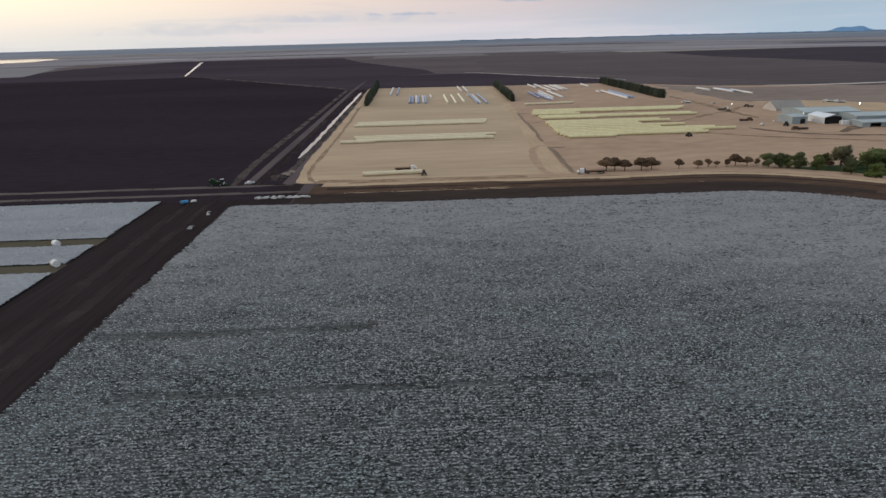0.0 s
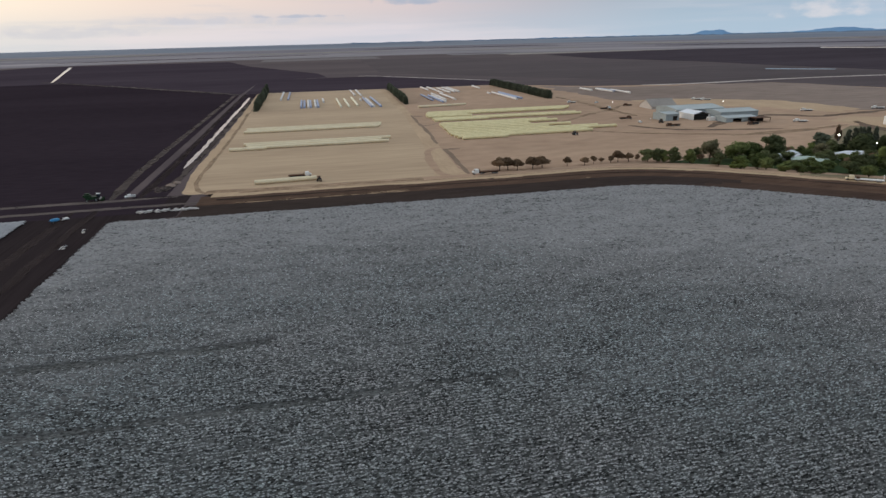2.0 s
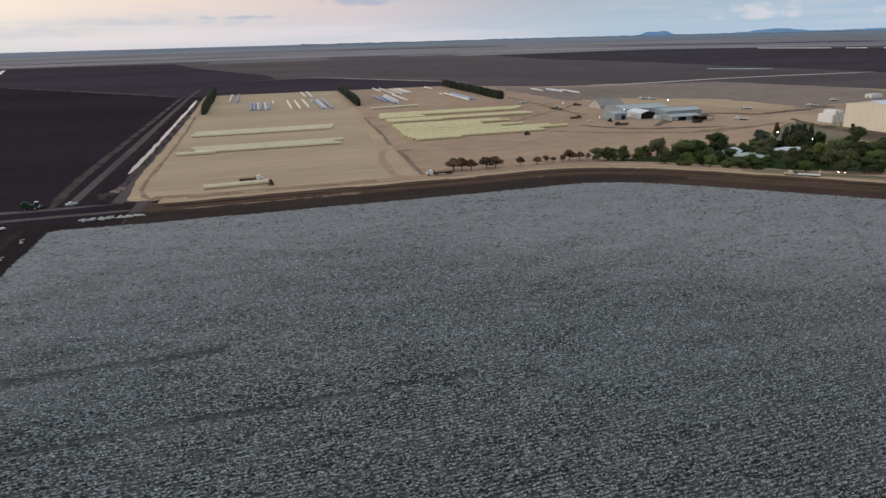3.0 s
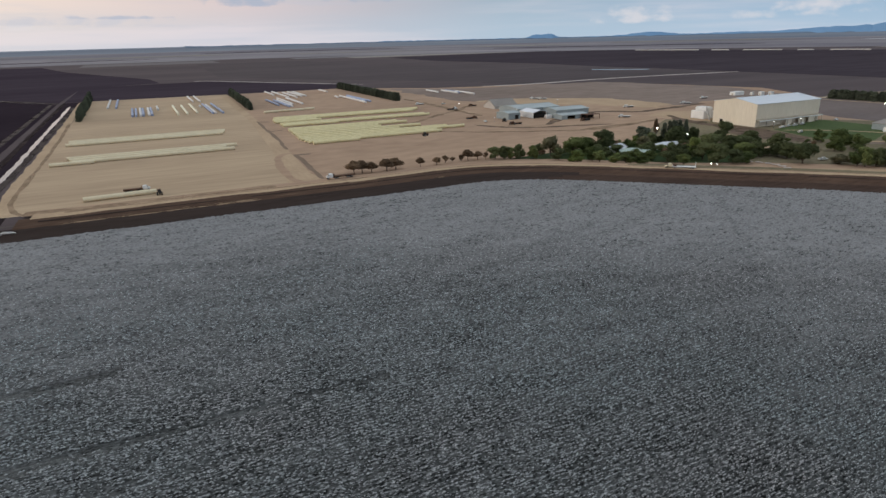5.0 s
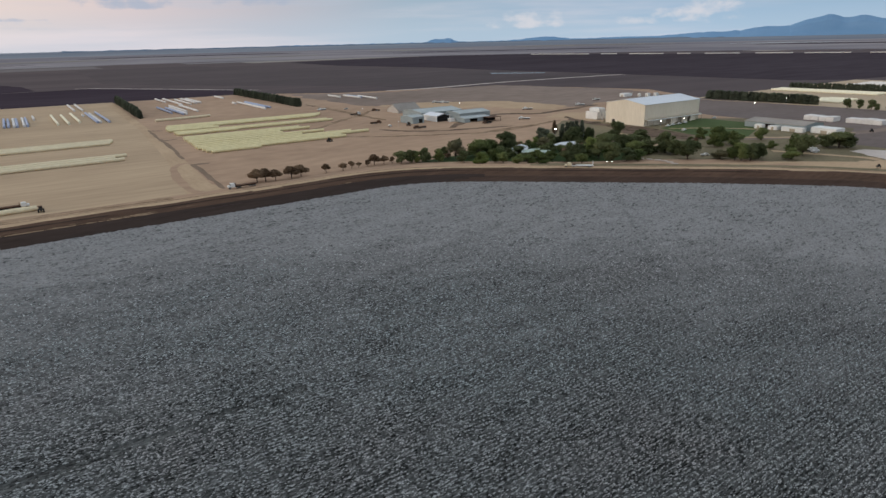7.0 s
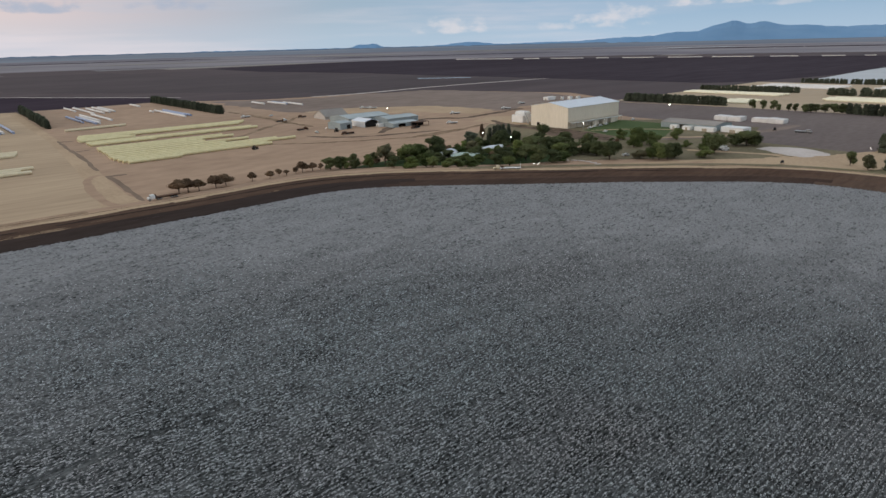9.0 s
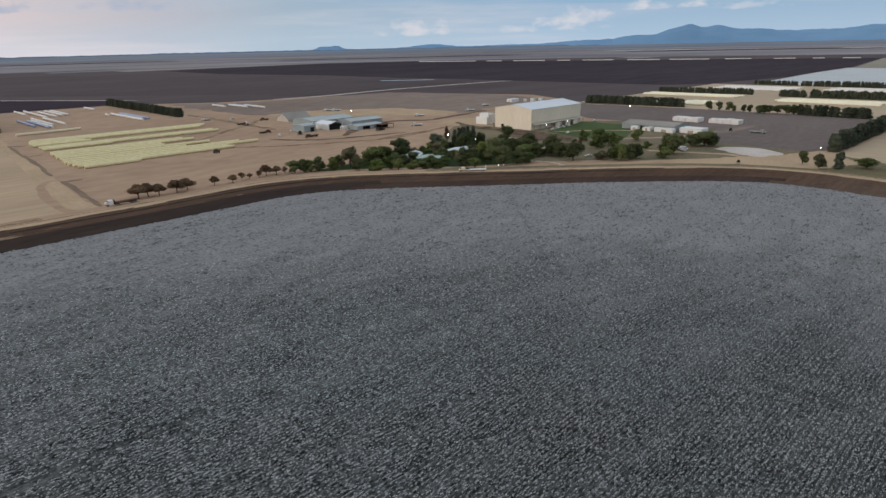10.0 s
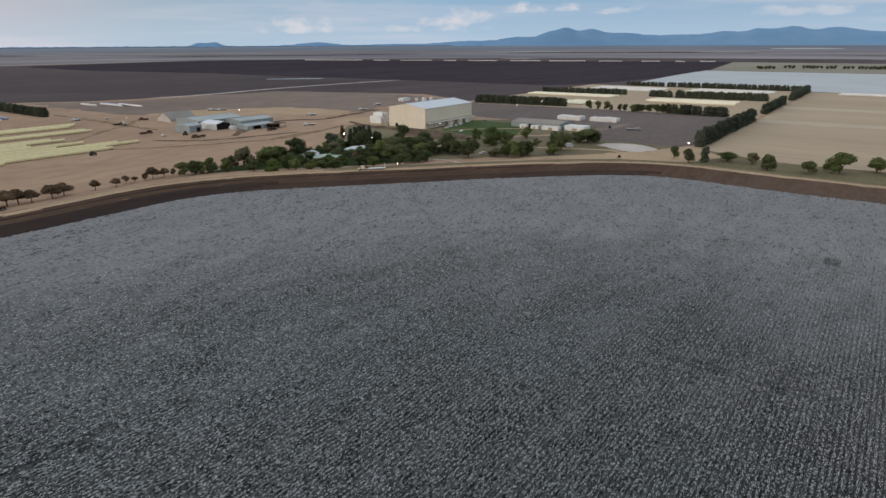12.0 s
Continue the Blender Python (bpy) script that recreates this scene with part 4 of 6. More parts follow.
def cotton(name, x0, x1, y0, y1, dx, poly, reach, seed, label, gaps=(), density=5.0, tuft=0.16, pale_span=(102, 235), rest=False, crop=None):
    """Rows of cotton along x, one metre apart: a ragged canopy of dry stems, topped with many tufts of open lint."""
    rng = np.random.default_rng(seed)
    cols, rows = int((x1 - x0) / dx) + 1, int(y1 - y0)
    offs = np.array([-0.42, 0.0, 0.42])
    xs = x0 + dx * np.arange(cols)
    ys = (y0 + np.arange(rows)[:, None] + 0.5 + offs[None, :]).ravel()
    X, Y = np.meshgrid(xs, ys)
    shape = X.shape
    X = X + rng.normal(0, dx * 0.2, shape)
    Y = Y + rng.normal(0, 0.06, shape)
    vigour = 0.62 + 0.30 * smooth_noise(shape, (3 * 12, int(24 / dx)), rng) + 0.22 * smooth_noise(shape, (3 * 2, max(1, int(3 / dx))), rng)
    bare = np.zeros(shape)
    for gx0, gx1, gy0, gy1, k in gaps:
        thin = (X > gx0) & (X < gx1) & (Y > gy0) & (Y < gy1) & (smooth_noise(shape, (3, max(1, int(5 / dx))), rng) > 0.22)
        vigour = vigour * np.where(thin, k, 1.0)
        bare = np.maximum(bare, thin * (1 - k))
    far_share = np.clip((np.hypot(X, Y) - pale_span[0]) / (pale_span[1] - pale_span[0]), 0, 1)
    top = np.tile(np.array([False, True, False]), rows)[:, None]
    base = np.where(top, 0.86, 0.06 + 0.50 * far_share)
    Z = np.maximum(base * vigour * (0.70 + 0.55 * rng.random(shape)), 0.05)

    def kept(px, py):
        ok = inside(px, py, poly)
        if reach:
            r, az = np.hypot(px, py), np.degrees(np.arctan2(px, py))
            wedge = (r > reach[0]) & (r <= reach[1]) & (az > -47) & (az < 104)
            ok &= ~wedge if rest else wedge
        return ok

    idx = np.arange(shape[0] * shape[1]).reshape(shape)
    quads = np.stack([idx[:-1, :-1], idx[:-1, 1:], idx[1:, 1:], idx[1:, :-1]], -1)
    keep = kept(X[:-1, :-1], Y[:-1, :-1])
    soil = np.zeros(shape[0] - 1, bool)
    soil[2::3] = True
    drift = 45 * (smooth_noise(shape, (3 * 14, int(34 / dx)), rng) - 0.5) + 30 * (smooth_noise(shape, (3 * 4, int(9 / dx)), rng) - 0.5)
    # colour pales with distance from the viewpoint: a grazing-view effect put into the colour
    cover = np.clip((np.hypot(X[:-1, :-1], Y[:-1, :-1]) + drift[:-1, :-1] - pale_span[0]) / (pale_span[1] - pale_span[0]), 0, 1)
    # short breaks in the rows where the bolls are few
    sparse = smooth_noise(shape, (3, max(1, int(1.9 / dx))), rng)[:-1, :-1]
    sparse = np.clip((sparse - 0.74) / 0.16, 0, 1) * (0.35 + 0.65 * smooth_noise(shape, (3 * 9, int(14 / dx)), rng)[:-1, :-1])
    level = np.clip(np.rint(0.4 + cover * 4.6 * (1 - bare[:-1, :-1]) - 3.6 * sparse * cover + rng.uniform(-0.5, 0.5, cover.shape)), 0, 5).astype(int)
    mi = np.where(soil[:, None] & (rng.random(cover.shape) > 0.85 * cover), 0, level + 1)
    q, mi = quads[keep], mi[keep]
    used, inv = np.unique(q, return_inverse=True)
    co = np.stack([X.ravel()[used], Y.ravel()[used], Z.ravel()[used]], 1)
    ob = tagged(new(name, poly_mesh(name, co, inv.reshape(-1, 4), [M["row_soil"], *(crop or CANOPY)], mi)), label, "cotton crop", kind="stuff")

    # lint tufts sit on the canopy
    n = int((x1 - x0) * rows * density)
    row = rng.integers(0, rows, n)
    px = x0 + (x1 - x0) * rng.random(n)
    off = rng.normal(0, 0.23, n).clip(-0.42, 0.42)
    py = y0 + row + 0.5 + off
    ok = kept(px, py)
    if pale_span[0] > 50:  # tufts thin out with distance, where the paler canopy colour stands in for them
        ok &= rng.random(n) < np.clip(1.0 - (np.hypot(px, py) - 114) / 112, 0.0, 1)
    px, py, off, row = px[ok], py[ok], off[ok], row[ok]
    vig = vigour[3 * row + 1, np.clip(((px - x0) / dx).astype(int), 0, cols - 1)]
    pz = vig * (0.90 - 2.6 * off**2) * (0.82 + 0.36 * rng.random(len(px)))
    full = vig > 0.42 * rng.random(len(vig)) + 0.22
    px, py, pz = px[full], py[full], pz[full]
    n = len(px)
    size = tuft * rng.uniform(0.6, 1.35, n)
    ang = rng.uniform(0, math.tau, n)
    ring = []
    for j in range(3):
        a = ang + j * math.tau / 3 + rng.normal(0, 0.25, n)
        ring.append(np.stack([px + np.cos(a) * size * 2.6, py + np.sin(a) * size, pz - size * 0.55], 1))
    tip = np.stack([px + rng.normal(0, 0.03, n), py + rng.normal(0, 0.03, n), pz + size * 0.85], 1)
    co = np.stack(ring + [tip], 1).reshape(-1, 3)
    k = 4 * np.arange(n)[:, None]
    tri = np.stack([k + np.array([[0, 1, 3]]), k + np.array([[1, 2, 3]]), k + np.array([[2, 0, 3]])], 1).reshape(-1, 3)
    bolls = new("lint", poly_mesh("lint", co, tri, [M["lint"]]))
    bolls.parent = ob
    tagged(bolls, "tufts of open white lint", kind="stuff")
    return ob


RIM_IN = [p for p in RIM if p[0] > -87]
FIELD = RIM_IN + [(300, -400), (-86, -400), (-86, 272)]
sheet("cotton_soil", [(-86, -400), (300, -400)] + [p for p in RIM_IN[::-6]] + [(-86, 272)], 0.02, M["row_soil"], "dark soil beneath the cotton rows", "soil")
GAPS = [(-84, -14, 141.5, 146, 0.24), (-66, 40, 112.6, 116, 0.30), (222, 230, 9, 14, 0.25), (126.5, 130.5, 2, 36, 0.5), (-86, -45, 121, 124, 0.55), (-60, 10, 99, 102, 0.55)]
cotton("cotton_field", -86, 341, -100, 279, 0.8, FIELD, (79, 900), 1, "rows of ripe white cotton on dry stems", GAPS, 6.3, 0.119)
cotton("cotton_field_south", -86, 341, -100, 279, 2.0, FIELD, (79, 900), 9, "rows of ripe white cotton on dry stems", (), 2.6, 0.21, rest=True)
WEST = [(-420, 288), (-122, 287), (-121, 60), (-420, 60)]
WEST_CROP = [material("dense_pale_cotton", (0.262, 0.264, 0.278), (0.372, 0.375, 0.390), 0.06, 1.2, (0.3, 1, 1), fine_mix=0.5, bump=0.05)] * 6
sheet("west_cotton_soil", WEST, 0.02, M["row_soil"], "dark soil beneath the cotton rows", "soil")
cotton("west_cotton_far", -270, -121, 232, 289, 0.6, WEST, None, 2, "rows of ripe white cotton beside a dark road", (), 0.25, 0.16, (0, 20), crop=WEST_CROP)
cotton("west_cotton_middle", -250, -121, 203, 223, 0.6, WEST, None, 3, "strip of unpicked white cotton between picked strips", (), 0.25, 0.16, (0, 20), crop=WEST_CROP)
cotton("west_cotton_near", -230, -121, 130, 194, 0.6, WEST, None, 4, "rows of ripe white cotton beside a dark road", (), 0.25, 0.16, (0, 20), crop=WEST_CROP)
sheet("picked_strip", rect(-420, 223, -121, 232), 0.10, M["stalks"], "picked brown stalks between cotton rows", "stubble")
sheet("picked_strip", rect(-420, 194, -121, 203), 0.10, M["stalks"], "picked brown stalks between cotton rows", "stubble")

# ---------------------------------------------------------------- trees


def tree_meshes(seed, h, w, leaf, kind="round", bole=0.18):
    """A trunk with limbs, and a crown of many small leaf sprays in uneven lobes; height h, width w."""
    rr = random.Random(seed)
    bm = bmesh.new()
    bare = h * (0.08 if kind == "tall" else bole)
    top = Vector((rr.uniform(-0.05, 0.05) * h, rr.uniform(-0.05, 0.05) * h, h * 0.72))
    fork = Vector((top.x * 0.4, top.y * 0.4, bare))
    rod(bm, (0, 0, -0.2), fork, h * 0.035, h * 0.026, 7)
    rod(bm, fork, top, h * 0.026, h * 0.008, 6)
    lobes = []
    if kind == "round":
        k = rr.randint(6, 9)
        for i in range(k):
            a = i * math.tau / k + rr.uniform(-0.5, 0.5)
            d = w * rr.uniform(0.12, 0.32)
            c = Vector((math.cos(a) * d, math.sin(a) * d, h * rr.uniform(bole + 0.16, 0.80)))
            rod(bm, fork, c, h * 0.014, h * 0.004, 5)
            lobes.append((c, w * rr.uniform(0.22, 0.32), h * rr.uniform(0.16, 0.24)))
        lobes.append((Vector((top.x, top.y, h * 0.82)), w * 0.24, h * 0.17))
    else:
        k = 9
        for i in range(k):
            f = i / (k - 1)
            a = rr.uniform(0, math.tau)
            c = Vector((math.cos(a) * w * 0.12, math.sin(a) * w * 0.12, h * (0.10 + 0.82 * f)))
            wide = w * (0.50 - 0.24 * f ** 2) * rr.uniform(0.85, 1.1)
            lobes.append((c, wide, h * 0.12))
            rod(bm, (top.x * f, top.y * f, c.z * 0.9), c + Vector((math.cos(a), math.sin(a), 0)) * wide * 0.6, h * 0.008, h * 0.003, 4)
    trunk = bm_mesh("trunk", bm, M["bark"])
    verts, faces = [], []
    for c, rw, rh in lobes:
        for _ in range(115 if kind == "tall" else 260):
            v = Vector((rr.gauss(0, 1), rr.gauss(0, 1), rr.gauss(0, 1))).normalized()
            p = c + Vector((v.x * rw, v.y * rw, v.z * rh)) * rr.uniform(0.45, 1.05)
            s = h * (rr.uniform(0.045, 0.085) if kind == "tall" else rr.uniform(0.030, 0.062))
            t = Vector((rr.gauss(0, 1), rr.gauss(0, 1), rr.gauss(0, 1))).cross(v).normalized()
            u = t.cross(v + Vector((rr.gauss(0, 0.4), rr.gauss(0, 0.4), rr.gauss(0, 0.4)))).normalized()
            n0 = len(verts)
            verts += [p - t * s, p + t * s * 1.1 - v * s * 0.3, p + u * s * 1.5]
            faces.append((n0, n0 + 1, n0 + 2))
    return trunk, mesh_of("crown", verts, faces, M[leaf])


TREES = {
    "dry": [tree_meshes(10 + i, 6.0, 6.2, "leaf_dry", "round", 0.30) for i in range(3)],
    "green": [tree_meshes(20 + i, 8.0, 8.0, "leaf", "round", 0.10) for i in range(4)],
    "bright": [tree_meshes(30 + i, 7.5, 6.0, "leaf_bright", "round", 0.10) for i in range(2)],
    "dark": [tree_meshes(40 + i, 9.0, 5.6, "leaf_dark", "tall") for i in range(4)],
    "darkround": [tree_meshes(50 + i, 9.0, 8.5, "leaf_deep", "round", 0.10) for i in range(4)],
}
TREES["dull"] = [tree_meshes(60 + i, 8.0, 8.0, "leaf_dull", "round", 0.12) for i in range(2)]
SPREAD = {"dry": 7.4, "green": 9.2, "bright": 7.0, "dark": 5.6, "darkround": 9.8, "dull": 9.2}
FULL = {"dull": 8.0, "dry": 6.0, "green": 8.0, "bright": 7.5, "dark": 9.0, "darkround": 9.0}


def plant(name, kind, x, y, h, label, group="", wide=1.0, z=0.0):
    tr, cr = rnd.choice(TREES[kind])
    s = h / FULL[kind]
    ob = thing(name, Matrix.Translation((x, y, z)) @ pose(0, 0, 0, 0, 0, rnd.uniform(0, 360)) @ Matrix.Diagonal((s * wide, s * wide, s, 1)), label, "tree", group)
    part("trunk", tr, ob)
    part("crown", cr, ob)
    return ob


def grown(name, spots, words, group):
    """Trees at (x, y, height, width, kind)."""
    for x, y, h, w, k in spots:
        plant(name, k, x, y, h * (0.84 if k == "dark" else 1.03), words[k], group, 1.42 * w * FULL[k] / (SPREAD[k] * h))


ROADSIDE = dict.fromkeys(("dry", "green", "darkround"), "leafy green roadside tree beside the bank")
ROADSIDE["dry"] = "small rounded tree with dull autumn leaves beside the bank"
grown("roadside_tree", ((100, 324, 7.6, 8.2, "dry"), (105, 325, 7.2, 7.6, "dry"), (110, 323.5, 6.2, 6.4, "dry"), (119, 323.5, 6.8, 7.2, "dry"), (125, 325, 6.6, 7.0, "dry")), ROADSIDE, "trees along the bank road")
grown("roadside_tree", ((140, 325, 5.3, 4.6, "dry"), (150, 324, 4.7, 5.0, "dry"), (157, 327, 4.4, 3.4, "dry"), (161, 326, 3.4, 3.0, "dry"), (167, 326, 4.1, 3.4, "dry"), (172, 327, 6.5, 5.8, "dry"), (178, 326, 5.2, 5.2, "dry"), (183, 325, 4.2, 3.1, "dry"), (188, 322, 7.3, 6.9, "darkround"), (192, 319, 8.0, 5.5, "darkround"), (196, 318, 6.9, 5.6, "green"), (201, 316, 8.7, 6.3, "darkround")), ROADSIDE, "trees along the bank road")
GARDEN = {k: v + " round the homestead" for k, v in {"bright": "fresh green garden tree", "green": "leafy green garden tree", "dry": "brownish garden tree", "dull": "dull olive garden tree", "dark": "tall dark garden tree", "darkround": "dense dark green garden tree"}.items()}
grown("garden_tree", ((207, 310, 8.3, 5.5, "green"), (217, 318, 7.2, 3.6, "darkround"), (220, 311, 12.0, 8.5, "dull"), (217, 298, 7.2, 6.9, "darkround"), (234, 308, 10.8, 10.8, "green"), (245, 312, 9.6, 9.6, "green"), (221, 286, 7.4, 8.1, "bright"), (232, 286, 8.2, 6.9, "green"), (262, 312, 12.5, 11.3, "darkround"), (232, 280, 7.1, 7.4, "green"), (238, 273, 6.1, 6.7, "green"), (243, 270, 5.4, 8.1, "green"), (250, 266, 6.5, 8.2, "green")), GARDEN, "trees round the homestead")
grown("garden_tree", ((302, 321, 12.2, 9.8, "dark"), (303, 314, 7.3, 6.5, "darkround"), (314, 322, 14.5, 3.3, "dry"), (316, 316, 14.1, 4.1, "dark"), (319, 314, 15.7, 4.1, "dark"), (320, 310, 16.5, 5.8, "dark"), (324, 310, 16.6, 3.7, "dark"), (327, 308, 16.6, 3.7, "dark"), (310, 300, 12.4, 13.6, "darkround"), (320, 295, 11.7, 6.5, "darkround"), (281, 270, 7.6, 10.9, "darkround"), (265, 260, 6.6, 7.6, "darkround"), (288, 265, 11.6, 6.5, "bright"), (266, 250, 6.5, 6.8, "green")), GARDEN, "trees round the homestead")
grown("garden_tree", ((287, 256, 10.0, 9.3, "darkround"), (285, 244, 11.2, 9.8, "darkround"), (317, 278, 9.8, 10.2, "darkround"), (346, 293, 13.4, 10.1, "darkround"), (320, 267, 10.1, 9.3, "darkround"), (331, 267, 9.1, 9.5, "darkround"), (311, 249, 8.9, 11.1, "green"), (293, 240, 7.8, 9.2, "darkround"), (299, 236, 5.7, 7.8, "green"), (319, 246, 9.3, 9.0, "darkround"), (353, 278, 8.7, 10.0, "darkround")), GARDEN, "trees round the homestead")
grown("garden_tree", ((249, 279, 5, 6, "darkround"), (259, 281, 5.5, 7, "green"), (268, 284, 6.5, 7, "darkround"), (277, 288, 7, 7, "darkround"), (291, 284, 6, 7, "green"), (302, 287, 6, 7, "darkround"), (248, 293, 6, 7, "darkround"), (273, 303, 7, 7, "green"), (285, 302, 8, 8, "dull"), (254, 318, 7.5, 9, "green"), (270, 318, 6.5, 8, "darkround"), (242, 320, 5, 7, "dull"), (247, 301, 6.5, 7.5, "darkround"), (258, 296, 6, 7.5, "darkround"), (262, 272, 5.5, 7, "green"), (277, 262, 6.5, 8, "darkround"), (297, 275, 6.5, 7, "darkround")), GARDEN, "trees round the homestead")
YARD = dict.fromkeys(FULL, "leafy tree on dry grass near the sheds")
grown("yard_tree", ((331, 242, 13.3, 9.9, "darkround"), (329, 234, 9.4, 9.0, "darkround"), (323, 220, 11.3, 10.2, "darkround"), (375, 250, 4.2, 2.9, "dry"), (397, 262, 7.5, 7.0, "green"), (386, 240, 11.4, 10.1, "green"), (371, 234, 9.7, 7.3, "green"), (388, 231, 9.2, 9.2, "green"), (338, 209, 5.5, 8.1, "dull"), (340, 201, 9.5, 7.3, "green"), (342, 198, 10.3, 8.1, "green"), (346, 195, 10.0, 8.1, "darkround"), (353, 194, 9.3, 7.5, "darkround"), (419, 230, 8.4, 7.1, "green"), (392, 208, 4.9, 5.7, "green"), (386, 191, 11.6, 8.8, "green"), (383, 184, 12.2, 11.0, "darkround"), (366, 182, 6.8, 8.3, "green")), YARD, "trees near the sheds")
grown("yard_tree", ((425, 183, 10, 13, "darkround"), (420, 188, 8, 9, "darkround"), (428, 179, 8, 9, "darkround"), (426, 236, 5, 6, "green")), YARD, "trees near the sheds")
for x, y, h, w, k in ((394, 112, 8.2, 0.85, "darkround"), (386, 101, 8.6, 0.85, "dull"), (392, 93, 9.3, 0.95, "dark"), (402, 82, 6.2, 1.9, "green"), (401, 68, 7.1, 1.1, "dull"), (386, 57, 9.3, 1.15, "darkround"), (390, 37, 6.9, 1.3, "darkround"), (399, 23, 11.5, 1.35, "green"), (408, 30, 3.4, 1.4, "green"), (413, 6, 8.6, 1.5, "green"), (405, -2, 6.0, 1.3, "darkround"), (404, -18, 9, 1.2, "green")):
    plant("paddock_tree", k, x, y, h, "leafy tree at the edge of the bare paddock", "trees along the paddock", w)


def garden_fill():
    """Shrubs and young trees fill the homestead garden."""
    poly = [(210, 319), (229, 307), (268, 275), (306, 250), (325, 236), (340, 250), (345, 280), (340, 305), (322, 330), (275, 322), (240, 316)]
    spots, r2 = [], random.Random(77)
    while len(spots) < 62:
        x, y = r2.uniform(205, 370), r2.uniform(225, 332)
        if not bool(inside(np.array([x]), np.array([y]), poly)[0]) or any(math.hypot(x - a, y - b) < 5.2 for a, b in spots):
            continue
        if 250 < x < 272 and 279 < y < 302 or 286 < x < 312 and 282 < y < 300:
            continue
        spots.append((x, y))
        kind = r2.choice(["green", "green", "darkround", "bright", "darkround", "dry"])
        h = r2.uniform(2.0, 5.2)
        plant("garden_shrub", kind, x, y, h, "leafy shrub in the homestead garden", "garden planting", 1.5)


garden_fill()
for x, y, h in ((346, 208, 2.5), (372, 215, 3), (378, 206, 2.5), (384, 228, 4), (374, 232, 4), (394, 258, 3), (386, 262, 2.5), (378, 270, 3)):
    plant("yard_shrub", "green", x, y, h, "leafy shrub on dry grass near the sheds", "trees near the sheds", 1.4)


def hedge(x0, y0, x1, y1, h, gap, kind="dark", label="tall dark windbreak tree in a dense row", wide=1.5):
    n = max(2, int(math.hypot(x1 - x0, y1 - y0) / gap))
    for i in range(n + 1):
        f = i / n
        plant("windbreak_tree", kind, x0 + (x1 - x0) * f + rnd.uniform(-1, 1), y0 + (y1 - y0) * f + rnd.uniform(-1, 1), h * rnd.uniform(0.90, 1.03), label, "windbreak trees", wide if kind == "dark" else 1.15)


def far_planting(name, kind, lines, label):
    """Far-off rows of trees, (x0, y0, x1, y1, height, gap, wide), joined into one mesh of crowns on short trunks."""
    co, tri, idx, base = [], [], [], 0
    for x0, y0, x1, y1, h, gap, wide in lines:
        n = max(1, int(math.hypot(x1 - x0, y1 - y0) / gap))
        for i in range(n + 1):
            f, a = i / n, rnd.uniform(0, math.tau)
            s = h * rnd.uniform(0.88, 1.04) / FULL[kind]
            at = np.array([x0 + (x1 - x0) * f + rnd.uniform(-1, 1), y0 + (y1 - y0) * f + rnd.uniform(-1, 1), 0])
            turn = np.array([[math.cos(a), -math.sin(a), 0], [math.sin(a), math.cos(a), 0], [0, 0, 1]]) * np.array([s * wide, s * wide, s])
            for k, me in enumerate(rnd.choice(TREES[kind])):
                v = np.empty(len(me.vertices) * 3)
                me.vertices.foreach_get("co", v)
                me.calc_loop_triangles()
                t = np.empty(len(me.loop_triangles) * 3, np.int32)
                me.loop_triangles.foreach_get("vertices", t)
                co.append(v.reshape(-1, 3) @ turn.T + at)
                tri.append(t.reshape(-1, 3) + base)
                idx.append(np.full(len(t) // 3, k))
                base += len(v) // 3
    leaf = TREES[kind][0][1].materials[0]
    tagged(new(name, poly_mesh(name, np.concatenate(co), np.concatenate(tri), [M["bark"], leaf], np.concatenate(idx))), label, "tree row", kind="stuff")


hedge(-56, 709, -60, 985, 11.5, 9, wide=0.8)
hedge(108, 712, 118, 950, 9, 5, wide=1.15)
hedge(276, 705, 277, 950, 9.5, 5, wide=1.15)
hedge(656, 428, 665, 314, 9.6, 3.4, wide=1.2)
for x, y, h in ((650, 278, 9.8), (652, 268, 9.2), (652, 258, 9.6), (651, 253, 6.5), (650, 243, 7.5), (648, 236.5, 8.0)):
    plant("windbreak_tree", "darkround", x, y, h, "single dark tree standing beside the windbreak", "windbreak trees", 0.8)
hedge(648, 228, 654, 220, 8.5, 4.5, "darkround")
hedge(653, 213, 658, 199, 9, 5, "darkround")
hedge(655, 194, 652, 163, 9.5, 4.0, wide=1.2)
hedge(653, 156, 654, 140, 9.0, 3.1)
hedge(452, 111, 637, 111, 11, 4.0, wide=1.2)
hedge(701, 112, 829, 112, 9.5, 4.0, wide=1.2)
far_planting("far_windbreaks", "dark", ((846, 432, 862, 313, 8, 4.0, 1.2), (851, 275, 851, 249, 8.5, 3.4, 1.5), (851, 240, 854, 136, 9.5, 4.0, 1.2), (883, 111, 1045, 112, 10, 4.0, 1.2), (1056, 380, 1054, 320, 7, 4.0, 1.2), (1052, 312, 1052, 122, 8, 4.0, 1.2)), "distant dark windbreak rows between module paddocks")
GROVES = ((1850, 318), (1856, 300), (1930, 265), (1944, 225), (1942, 200), (1935, 168), (1944, 130), (1950, 100), (1946, 84), (1952, 62))
far_planting("far_paddock_trees", "darkround", [(gx, gy, gx + 14, gy - 16, 9, 9, 1.15) for gx, gy in GROVES], "distant paddock trees in evening haze")

# ---------------------------------------------------------------- wrapped modules


def module_mesh(name, mat):
    bm = bmesh.new()
    rod(bm, (-1.22, 0, 1.17), (1.22, 0, 1.17), 1.18, None, 14)
    return bm_mesh(name, bm, mat)


